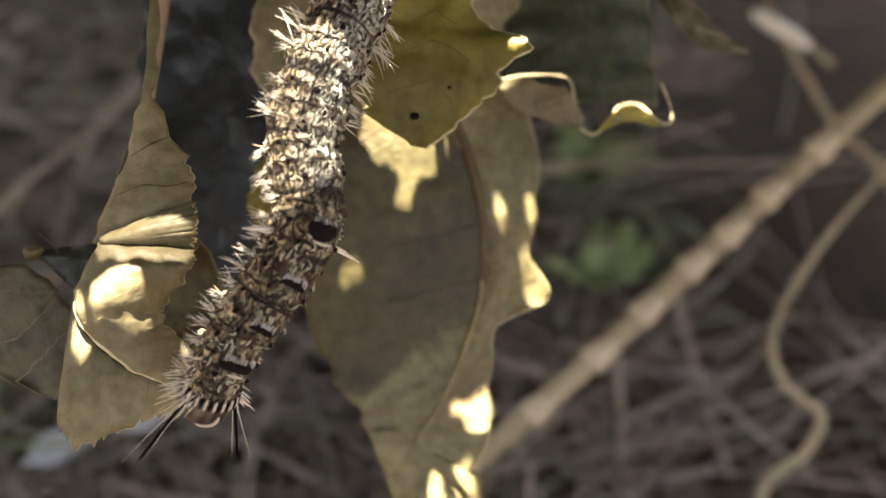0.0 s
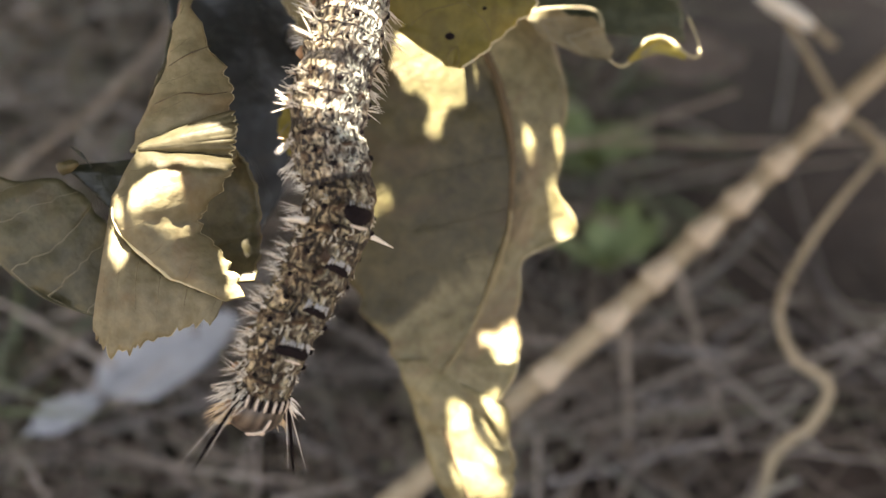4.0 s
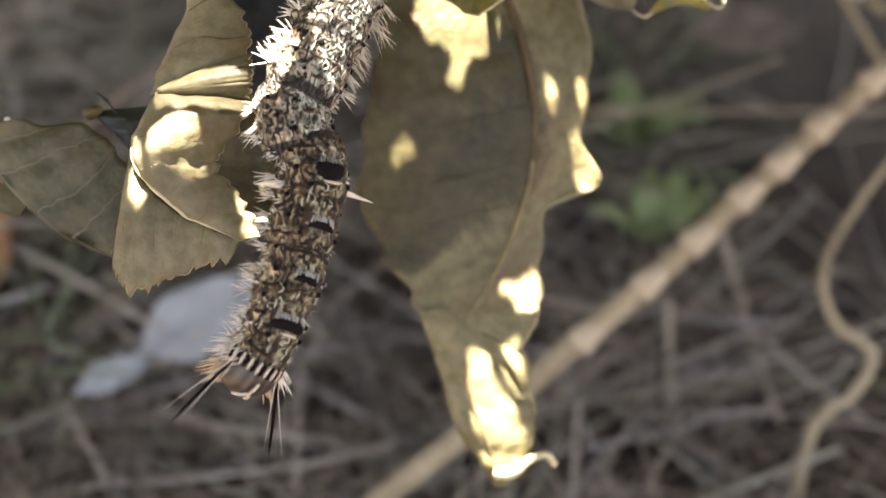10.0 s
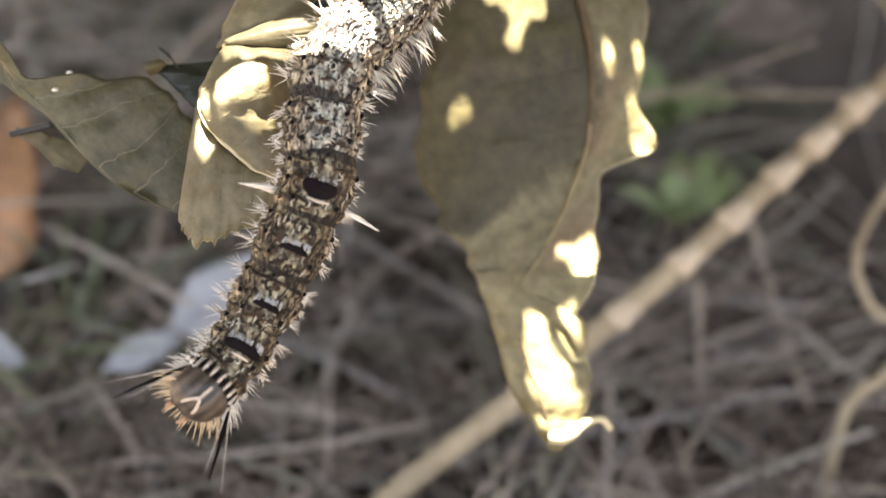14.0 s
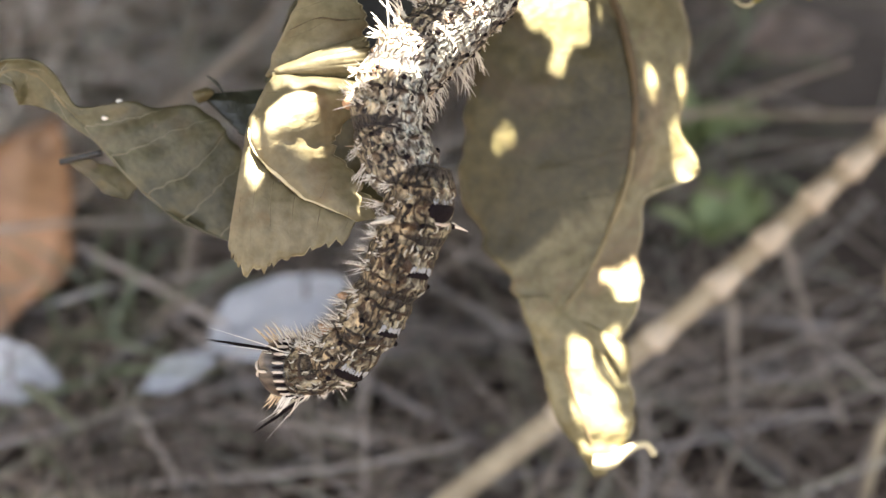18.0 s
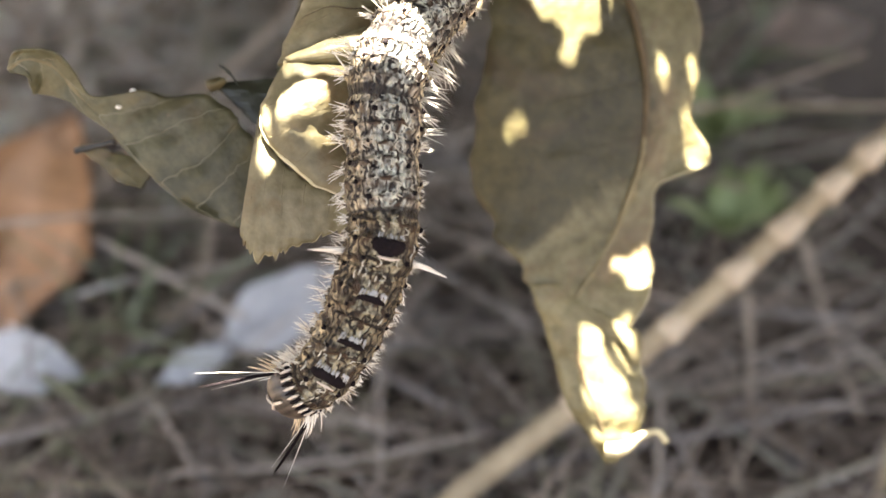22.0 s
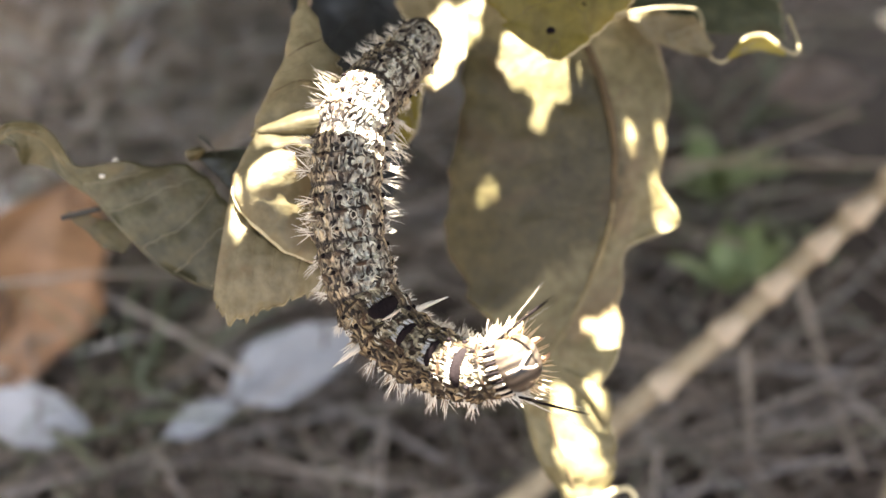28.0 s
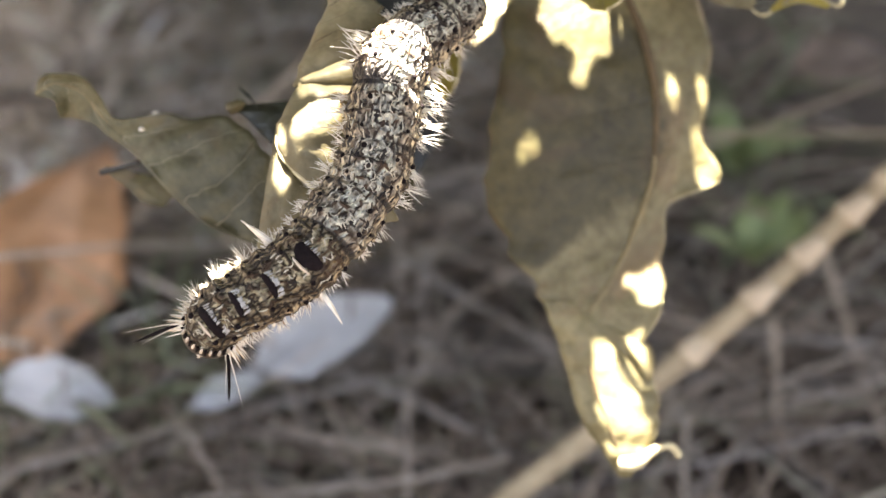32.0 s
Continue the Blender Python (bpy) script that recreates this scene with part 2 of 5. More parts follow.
M_FOOT = plain("proleg_skin", (0.24, 0.13, 0.075), (0.46, 0.29, 0.18), 900, 0.5, 0.4, 0.0002)


def skin_material(name, back, beside, flank, ink, dense=False):
    """Caterpillar skin: pale grey-green meanders down the back, taupe beside them and cream at the flanks, parted by
    dark winding lines along the body and by creases across it. The skin map holds mm round from the back and along."""
    m, nt, b = material(name, 0.55)

    def calc(op, x, y=None, z=None):
        n = nt.nodes.new("ShaderNodeMath")
        n.operation = op
        for socket, value in zip(n.inputs, (x, y, z)):
            if isinstance(value, (int, float)):
                socket.default_value = value
            elif value is not None:
                nt.links.new(value, socket)
        return n.outputs[0]

    skin = nt.nodes.new("ShaderNodeUVMap")
    skin.uv_map = "skin"
    xyz = nt.nodes.new("ShaderNodeSeparateXYZ")
    nt.links.new(skin.outputs[0], xyz.inputs[0])
    s, y = xyz.outputs["X"], xyz.outputs["Y"]
    info = nt.nodes.new("ShaderNodeObjectInfo")

    def grain(fs, fy, detail, shift):
        c = nt.nodes.new("ShaderNodeCombineXYZ")
        nt.links.new(calc("MULTIPLY", s, fs), c.inputs[0])
        nt.links.new(calc("MULTIPLY", y, fy), c.inputs[1])
        nt.links.new(calc("MULTIPLY_ADD", info.outputs["Random"], 40.0, shift), c.inputs[2])
        return noise_node(nt, c.outputs[0], 1.0, detail)

    off = calc("ABSOLUTE", s)
    swing = grain(0.9, 0.55, 2, 0.0)
    # winding lines along the body
    phase = calc("ADD", calc("MULTIPLY", off, 1.05), calc("MULTIPLY", swing, 3.6))
    along_line = calc("ABSOLUTE", calc("SUBTRACT", calc("FRACT", phase), 0.5))
    # creases across it
    level = calc("ADD", calc("MULTIPLY", y, 0.577), calc("MULTIPLY_ADD", grain(0.9, 0.5, 2, 7.0), 0.55, 0.225))
    across_line = calc("ABSOLUTE", calc("SUBTRACT", calc("FRACT", level), 0.5))
    gap = ramp(nt, grain(0.9, 0.9, 1, 13.0), [(0.34 if dense else 0.38, (0.05, 0.05, 0.05)), (0.44 if dense else 0.50, (1, 1, 1))])
    gap2 = ramp(nt, grain(0.7, 0.7, 1, 21.0), [(0.46, (0, 0, 0)), (0.54, (1, 1, 1))])
    one = mix(nt, 1.0, ramp(nt, along_line, [(0.15, (1, 1, 1)), (0.24, (0, 0, 0))]), gap, "MULTIPLY")
    two = mix(nt, 1.0, ramp(nt, across_line, [(0.075, (1, 1, 1)), (0.12, (0, 0, 0))]), gap2, "MULTIPLY")
    lines = mix(nt, 1.0, one, two, "LIGHTEN")
    # colours from the back to the flanks
    wide = calc("ADD", calc("MULTIPLY", off, 0.2), calc("MULTIPLY_ADD", grain(0.8, 0.8, 2, 3.0), 0.16, -0.08))
    tint = ramp(nt, wide, [(0.0, back), (0.22, back), (0.36, beside), (0.52, tuple(c * 1.1 for c in beside)), (0.66, flank), (0.95, tuple(c * 0.6 for c in flank))])
    patch = ramp(nt, grain(1.5, 0.9, 2, 31.0), [(0.37, (0.36, 0.31, 0.28)), (0.49, (0.90, 0.90, 0.90)), (0.60, (1.75, 1.74, 1.62))])
    tint = mix(nt, 1.0, tint, patch, "MULTIPLY")
    dark = ramp(nt, grain(0.6, 0.5, 1, 43.0), [(0.42, ink), (0.68, (0.062, 0.036, 0.022))])
    c = mix(nt, lines, tint, dark)
    blot = ramp(nt, grain(1.6, 1.6, 2, 57.0), [(0.60, (0, 0, 0)), (0.64, (1, 1, 1))])
    c = mix(nt, blot, c, ink)
    fold = ramp(nt, calc("MULTIPLY_ADD", calc("ABSOLUTE", y), 0.38, calc("MULTIPLY_ADD", swing, 0.08, -0.04)), [(0.93, (0, 0, 0)), (1.0, (0.9, 0.9, 0.9))])
    c = mix(nt, fold, c, ink)
    nt.links.new(c, b.inputs["Base Color"])
    b.inputs["Specular IOR Level"].default_value = 0.3
    height = calc("SUBTRACT", calc("MINIMUM", calc("MULTIPLY", along_line, 2.0), calc("MULTIPLY", across_line, 4.0)), 0.0)
    bump(nt, b, height, 1.0, 0.0005)
    return m


M_SKIN = skin_material("grey_skin", (0.33, 0.345, 0.325), (0.23, 0.205, 0.175), (0.42, 0.36, 0.27), (0.017, 0.015, 0.017))
M_SKIN_FRONT = skin_material("brown_skin", (0.20, 0.183, 0.138), (0.118, 0.094, 0.064), (0.33, 0.265, 0.18), (0.012, 0.009, 0.008), True)


def head_material():
    """Head capsule: dark brown with paler stripes that run from the crown to the mouth."""
    m, nt, b = material("head_capsule", 0.35)
    raw = nt.nodes.new("ShaderNodeTexCoord")
    xyz = nt.nodes.new("ShaderNodeSeparateXYZ")
    nt.links.new(raw.outputs["Object"], xyz.inputs[0])
    off = nt.nodes.new("ShaderNodeMath")
    off.operation = "ABSOLUTE"
    nt.links.new(xyz.outputs["X"], off.inputs[0])
    v = coords(nt)
    far = nt.nodes.new("ShaderNodeMath")
    far.operation = "MULTIPLY_ADD"
    far.inputs[1].default_value = 330.0
    nt.links.new(off.outputs[0], far.inputs[0])
    shake = nt.nodes.new("ShaderNodeMath")
    shake.operation = "MULTIPLY_ADD"
    shake.inputs[1].default_value, shake.inputs[2].default_value = 0.16, -0.08
    w = noise_node(nt, v, 700, 3, 0.8)
    nt.links.new(w, shake.inputs[0])
    nt.links.new(shake.outputs[0], far.inputs[2])
    c = ramp(nt, far.outputs[0], [(0.0, (0.07, 0.058, 0.048)), (0.16, (0.012, 0.009, 0.008)), (0.27, (0.085, 0.068, 0.055)), (0.42, (0.022, 0.017, 0.015)), (0.58, (0.10, 0.078, 0.06)), (0.72, (0.03, 0.02, 0.016)), (0.9, (0.14, 0.085, 0.055))])
    nt.links.new(c, b.inputs["Base Color"])
    bump(nt, b, w, 0.4, 0.0003)
    return m


M_HEAD = head_material()


# ---- building helpers ----
def part(name, bm, mat, parent=None, label="", smooth=True):
    """Links a bmesh as one mesh object under a thing or under a part."""
    me = bpy.data.meshes.new(name)
    bm.to_mesh(me)
    bm.free()
    me.materials.append(mat)
    if smooth:
        me.shade_smooth()
    ob = new(name, me)
    if parent:
        ob.parent = parent
    if label:
        ob["label"] = label
    return ob


def empty(name, place, label, category, group="", kind=""):
    ob = new(name)
    ob.empty_display_size = 0.005
    ob.location = place
    return tagged(ob, label, category, group, kind)


def curve_points(pts, n):
    """n + 1 points on a smooth line through pts."""
    pts = [Vector(p) for p in pts]
    out = []
    for i in range(n + 1):
        q = i / n * (len(pts) - 1)
        k = min(int(q), len(pts) - 2)
        f = q - k
        p0, p1, p2, p3 = pts[max(k - 1, 0)], pts[k], pts[k + 1], pts[min(k + 2, len(pts) - 1)]
        out.append(p1 + 0.5 * f * (p2 - p0 + f * (2 * p0 - 5 * p1 + 4 * p2 - p3 + f * (3 * (p1 - p2) + p3 - p0))))
    return out


def value(list_, f):
    q = f * (len(list_) - 1)
    k = min(int(q), len(list_) - 2)
    f = q - k
    f = f * f * (3 - 2 * f)
    return list_[k] * (1 - f) + list_[k + 1] * f


def tube(bm, pts, radii, sides=6):
    """A tapered round tube through world points."""
    rings = []
    side = Vector((0.31, 0.87, 0.39))
    for i, p in enumerate(pts):
        d = (pts[min(i + 1, len(pts) - 1)] - pts[max(i - 1, 0)]).normalized()
        a = d.cross(side)
        a = (a if a.length > 1e-4 else d.orthogonal()).normalized()
        b = d.cross(a)
        r = radii[min(i, len(radii) - 1)] if isinstance(radii, list) else radii
        rings.append([bm.verts.new(p + (a * math.cos(6.2832 * k / sides) + b * math.sin(6.2832 * k / sides)) * r) for k in range(sides)])
    for r0, r1 in zip(rings, rings[1:]):
        for k in range(sides):
            bm.faces.new((r0[k], r0[(k + 1) % sides], r1[(k + 1) % sides], r1[k]))
    bm.faces.new(rings[0][::-1])
    bm.faces.new(rings[-1])


def leaf(parent, mat, mid, left, right, lean_l, lean_r, curl_l, curl_r, label, veins=7, teeth=0.25, wave=0.5, rib=0.45, holes=(), seed=1, name="leaf", rib_mat=None, thick=0.00022, rims=(), vein_mat=None, steady=1, vein_r=1.0, level=0.0, swell=0.15):
    """A leaf blade on both sides of its rib. mid: u, v, w from stalk to tip; left, right: widths in mm;
    lean: degrees by which a half turns towards the viewer; curl: more of that at its margin."""
    n, m = 72, 13
    spine = curve_points(mid, n)
    rnd = random.Random(seed)
    ph = [rnd.uniform(0, 6.28) for _ in range(6)]
    grid = []
    for i, p in enumerate(spine):
        f = i / n
        d = (spine[min(i + steady, n)] - spine[max(i - steady, 0)]).normalized()
        d = d.lerp(Vector((0, -1, 0)), level * min(1, (1 - f) * 12)).normalized()
        front = Vector((0, 0, -1))
        side = d.cross(front).normalized()
        front = side.cross(d).normalized()
        row = []
        for sgn, width, lean, curl in ((-1, value(left, f), value(lean_l, f), value(curl_l, f)), (1, value(right, f), value(lean_r, f), value(curl_r, f))):
            tooth = 1 + teeth * 0.16 * (abs(((f * 17 + ph[0] + sgn) % 1) - 0.5) * 2 - 0.5) + teeth * 0.12 * math.sin(f * 41 + ph[1] * sgn)
            w, q = width * tooth, p.copy()
            line = []
            for k in range(1, m + 1):
                g = k / m
                a = radians(lean + curl * g * g)
                q = q + (side * sgn * math.cos(a) + front * math.sin(a)) * (w / m)
                dz = wave * g * (math.sin(f * 14 + ph[2] + sgn) * 0.5 + math.sin(f * 29 + ph[3]) * 0.25) + 0.32 * noise.noise((q.x * 0.4, q.y * 0.4, seed)) * min(1, w)
                rows = abs(((f * veins - g * 0.9) % 1) - 0.5)
                dz += swell * (rows - 0.25) * min(1, w / 4) + 0.30 * noise.noise((q.x * 0.13 + seed, q.y * 0.13, 2.0)) * g
                line.append(q + front * dz)
            row.append(line)
        grid.append(row[0][::-1] + [p] + row[1])
    bm = bmesh.new()
    vs = [[bm.verts.new(at(*q)) for q in row] for row in grid]
    for i in range(n):
        for k in range(2 * m):
            c = (grid[i][k] + grid[i + 1][k + 1]) / 2
            if any((c.x - hu) ** 2 + (c.y - hv) ** 2 < hr * hr for hu, hv, hr in holes):
                continue
            bm.faces.new((vs[i][k], vs[i][k + 1], vs[i + 1][k + 1], vs[i + 1][k]))
    ob = part(name, bm, mat, parent, label)
    mod = ob.modifiers.new("thickness", "SOLIDIFY")
    mod.thickness, mod.offset = thick, 0
    for side_index, r in rims:
        bm = bmesh.new()
        tube(bm, [at(*row[side_index]) for row in grid[6:]], [0.001 * r * (0.8 + 0.4 * noise.noise((i * 0.4, seed, 0))) for i in range(n - 5)], 6)
        part("margin", bm, M_EDGE, ob, "pale dry leaf margin")
    if rib > 0:
        bm = bmesh.new()
        tube(bm, [at(*(q + Vector((0, 0, 0.05)))) for q in spine], [0.001 * rib * (1.05 - 0.85 * i / n) for i in range(n + 1)], 7)
        part("midrib", bm, rib_mat or M_RIB, ob)
        for j in range(veins):
            for s in (0, 1):
                pts = []
                for k in range(0, m + 1):
                    i = round((j + 0.5 + 0.9 * k / m) / veins * n)
                    if i <= n:
                        pts.append(at(*(grid[i][m + k if s else m - k] + Vector((0, 0, -0.13)))))
                if len(pts) > 4 and (pts[0] - pts[-1]).length > 0.002:
                    bm = bmesh.new()
                    tube(bm, pts, [(0.00012 - 0.000006 * k) * vein_r for k in range(len(pts))], 5)
                    part("vein", bm, vein_mat or M_VEIN, ob)
    return ob


def fold(parent, name, mat, rows, belly, label="", seed=1, teeth=0.3, rough=0.25, veins=0, drift=0):
    """A bent piece of blade between a left and a right margin; belly: mm by which it bulges towards the viewer."""
    n, m = 44, 18
    lefts, rights = curve_points([r[0] for r in rows], n), curve_points([r[1] for r in rows], n)
    bm = bmesh.new()
    vs = []
    for i in range(n + 1):
        f = i / n
        a, c = lefts[i], rights[i]
        width = (c - a).length
        jag = teeth * (0.3 * ((f * 9 + 0.5 * noise.noise((f * 5, seed, 3))) % 1 - 0.5) + 0.9 * noise.noise((f * 17, seed, 0)) + 0.5 * noise.noise((f * 41, seed, 1)))
        c = c + (c - a).normalized() * jag
        a = a - (c - a).normalized() * teeth * 0.4 * noise.noise((f * 19, seed, 5))
        row = []
        for k in range(m + 1):
            g = k / m
            p = a.lerp(c, g)
            p.z -= value(belly, f) * math.sin(math.pi * g) ** 0.8
            p.z -= rough * (noise.noise((p.x * 0.3, p.y * 0.3, seed)) + 0.5 * noise.noise((p.x * 0.8, p.y * 0.8, seed + 9))) * min(1, width / 3)
            row.append(p)
        vs.append(row)
    pts = [[bm.verts.new(at(*p)) for p in row] for row in vs]
    for i in range(n):
        for k in range(m):
            bm.faces.new((pts[i][k], pts[i][k + 1], pts[i + 1][k + 1], pts[i + 1][k]))
    ob = part(name, bm, mat, parent, label)
    mod = ob.modifiers.new("thickness", "SOLIDIFY")
    mod.thickness, mod.offset = 0.00022, 0
    for j in range(veins):
        start = (j + 0.5) / veins * n
        line = []
        for k in range(1, m):
            q = max(0.0, min(n - 0.01, start + drift * (k / m) ** 1.5 + 1.5 * noise.noise((j, k * 0.12, seed))))
            line.append(vs[int(q)][k].lerp(vs[int(q) + 1][k], q - int(q)) + Vector((0, 0, -0.08)))
        bm = bmesh.new()
        tube(bm, [at(*p) for p in line], [0.00007 - 0.000003 * k for k in range(m - 1)], 5)
        part("vein", bm, M_TANRIB, ob)
    return ob, [row[0] for row in vs], [row[-1] for row in vs]


def edge_line(parent, name, points, r, mat, label=""):
    bm = bmesh.new()
    count = len(points)
    tube(bm, [at(*p) for p in points], [0.001 * r * (0.75 + 0.5 * noise.noise((i * 0.35, r, 0))) * min(1, 0.3 + 0.1 * min(i, count - i)) for i in range(count)], 6)
    return part(name, bm, mat, parent, label)


# ---- ground ----
GROUND = at(0, 0, 150).z


def ground_height(x, y):
    near = math.exp(-((x * x + (y - 0.1) ** 2) / 0.5))
    return GROUND + near * (0.010 * noise.noise((x * 14, y * 14, 0.3)) + 0.004 * noise.noise((x * 60, y * 60, 1.7)))


def build_ground():
    bm = bmesh.new()
    ticks = [-400, -60, -12, -3, -1.2] + [-0.7 + 0.0175 * i for i in range(81)] + [1.2, 3, 12, 60, 400]
    vs = [[bm.verts.new((x, y + 0.2, ground_height(x, y + 0.2))) for y in ticks] for x in ticks]
    for i in range(len(ticks) - 1):
        for k in range(len(ticks) - 1):
            bm.faces.new((vs[i][k], vs[i + 1][k], vs[i + 1][k + 1], vs[i][k + 1]))
    tagged(part("ground", bm, M_SOIL), "dark brown soil strewn with dry litter", "ground", kind="structure")


build_ground()


def litter():
    """Dry stalks and grass that lie in a tangle over the ground."""
    rnd = random.Random(21)
    bm = bmesh.new()
    for i in range(7600):
        x, y = rnd.gauss(-0.035, 0.125), rnd.uniform(-0.02, 0.50)
        if x > 0.025 and y > 0.10 and rnd.random() < 0.88:
            x = -0.03 - abs(rnd.gauss(0, 0.09))
        if noise.noise((x * 26, y * 26, 4.0)) < -0.16 and rnd.random() < 0.8:
            continue
        if x > 0.072 and rnd.random() < 0.6:
            continue
        if y < 0.10 and rnd.random() < 0.10:
            continue
        h = ground_height(x, y) + rnd.uniform(0.0, 0.020 if y > 0.10 else 0.010)
        a, length = rnd.uniform(0, 6.28), rnd.uniform(0.04, 0.15)
        rise, bow = rnd.gauss(0.0, 0.22 if y > 0.10 else 0.10), rnd.uniform(-0.12, 0.12)
        pts = []
        for k in range(6):
            f = k / 5 - 0.5
            dx, dy = math.cos(a + bow * f * 3), math.sin(a + bow * f * 3)
            pts.append(Vector((x + dx * length * f, y + dy * length * f, max(h + rise * length * f + 0.0015 * math.sin(f * 7 + i), ground_height(x, y) - 0.003))))
        r = rnd.choice((0.0002, 0.00025, 0.0003, 0.0004, 0.0005))
        tube(bm, pts, [r, r, r, r * 0.9, r * 0.8, r * 0.5], 5)
    tagged(part("dry_grass", bm, M_STRAW), "tangled grey-brown dry grass and stalks on the ground", "dry grass", kind="stuff")


litter()


def grass_patch(name, spots, n, tall, mat, label, seed):
    """Dry blades that stand, lean and lie in tufts."""
    rnd = random.Random(seed)
    bm = bmesh.new()
    for u, v, w, wide in spots:
        c = at(u, v, w)
        for i in range(n):
            x, y = c.x + rnd.gauss(0, wide), c.y + rnd.gauss(0, wide)
            p = Vector((x, y, ground_height(x, y) + rnd.uniform(-0.002, 0.014)))
            lean = Vector((rnd.gauss(0, 0.9), rnd.gauss(0, 0.9), 0.9)).normalized()
            L, r = tall * rnd.uniform(0.5, 1.1), rnd.choice((0.0003, 0.0004, 0.0006, 0.0009))
            drop = Vector((rnd.gauss(0, 0.3), rnd.gauss(0, 0.3), -0.6 * rnd.random()))
            tube(bm, [p + lean * (L * f) + drop * (L * f * f) for f in (0, 0.25, 0.5, 0.75, 1)], [r, r, r * 0.9, r * 0.7, r * 0.2], 4)
    tagged(part(name, bm, mat), label, "dry grass", kind="stuff")


grass_patch("pale_grass", ((-112, 48, 205, 0.022), (-84, 52, 210, 0.020), (-60, 36, 190, 0.018), (-98, 24, 172, 0.016), (-98, -6, 134, 0.014), (-30, 52, 212, 0.020), (-95, 62, 235, 0.030), (-70, 66, 240, 0.030), (-62, 44, 206, 0.022), (-80, 36, 190, 0.022), (-110, 70, 250, 0.030), (-100, 12, 162, 0.018)), 85, 0.034, M_PALE, "grey grass tufts in the litter, brighter light put into their colour", 51)
grass_patch("green_grass", ((-84, -38, 97, 0.010), (-40, 6, 150, 0.010), (62, 14, 162, 0.010), (-78, 30, 180, 0.014), (-60, -22, 113, 0.007), (66, 40, 200, 0.012)), 26, 0.032, M_SAGE, "greyish green grass tufts in the litter", 54)


def fallen_leaf(u, v, w, size, turn, mat, label, lean=-32, slim=0.30, cup=0.16):
    """A dead leaf propped on the litter: turn is its slant, lean how far it lies back."""
    c = at(u, v, w)
    ob = empty("fallen_leaf", c, label, "leaf", "fallen leaves")
    rnd = random.Random(int(abs(u) * 7 + abs(v)))
    bm = bmesh.new()
    n, m = 26, 8
    vs = []
    for i in range(n + 1):
        f = i / n
        half = size * slim * math.sin(math.pi * f ** 0.8) ** 0.8 * (1 + 0.16 * noise.noise((f * 6, u, v))) + 0.0002
        vs.append([bm.verts.new((size * (f - 0.5), half * (k / m) * (1 + 0.1 * noise.noise((f * 5, k, u))), size * 0.05 * math.sin(f * 3 + 1) + cup * half * (k / m) ** 2 + 0.05 * size * noise.noise((f * 3, k * 0.25, u)))) for k in range(-m, m + 1)])
    for i in range(n):
        for k in range(2 * m):
            bm.faces.new((vs[i][k], vs[i][k + 1], vs[i + 1][k + 1], vs[i + 1][k]))
    blade = part("blade", bm, mat, ob)
    mod = blade.modifiers.new("thickness", "SOLIDIFY")
    mod.thickness = 0.0003
    bm = bmesh.new()
    tube(bm, [Vector((size * (i / 8 - 0.6), 0, size * 0.05 * math.sin(max(0, i / 8 - 0.1) * 3 + 1) + 0.0003)) for i in range(9)], [0.0005 - 0.00005 * i for i in range(9)], 6)
    part("midrib", bm, mat, ob)
    turned = RIG.to_3x3() @ Matrix.Rotation(radians(lean), 3, "X") @ Matrix.Rotation(radians(turn), 3, "Z")
    ob.rotation_euler = turned.to_euler()
    return ob


RUST, GREYISH, PINKISH = "rust-orange dead leaf lying on dry grass", "pale grey leaf on dry grass", "pale pinkish dead leaf on the ground"
fallen_leaf(-86.5, 3.7, 116, 0.056, 70, M_ORANGE, RUST, -20, 0.30)
fallen_leaf(-27.6, -10.4, 93, 0.027, 31, M_DUSTY, GREYISH, -25, 0.25)
fallen_leaf(-75, -20.6, 88, 0.021, -8, M_DUSTY, GREYISH, -20, 0.27)
fallen_leaf(-44.4, -20.6, 90, 0.013, 30, M_DUSTY, GREYISH, -30, 0.24)
fallen_leaf(87, 52, 175, 0.026, 10, M_PINK, PINKISH)
# the M_GREY leaves from here on stand in for light blotches on the litter
fallen_leaf(-104, 62, 232, 0.030, 70, M_GREY, GREYISH, -15)
fallen_leaf(-93, 46, 212, 0.024, 75, M_PINK, PINKISH, -10)
fallen_leaf(-72, 57, 226, 0.034, 80, M_GREY, GREYISH, -15, 0.2)
fallen_leaf(-97, 31, 184, 0.026, 60, M_GREY, GREYISH)
fallen_leaf(-124, 52, 215, 0.040, -30, M_GREY, GREYISH)
fallen_leaf(-52, 46, 206, 0.026, 65, M_PINK, PINKISH, -15, 0.2)
fallen_leaf(-68, 21.5, 174, 0.034, 55, M_GREY, GREYISH, -10, 0.15)
fallen_leaf(-78, 30, 184, 0.030, 62, M_GREY, GREYISH, -10, 0.16)
fallen_leaf(-62, 22, 168, 0.022, 70, M_GREY, GREYISH, -25, 0.18)
fallen_leaf(-76, 14, 158, 0.020, 55, M_GREY, GREYISH, -25, 0.2)
fallen_leaf(-88, -38, 98, 0.045, 25, M_ORANGE, "brown dead leaf lying on dry grass")


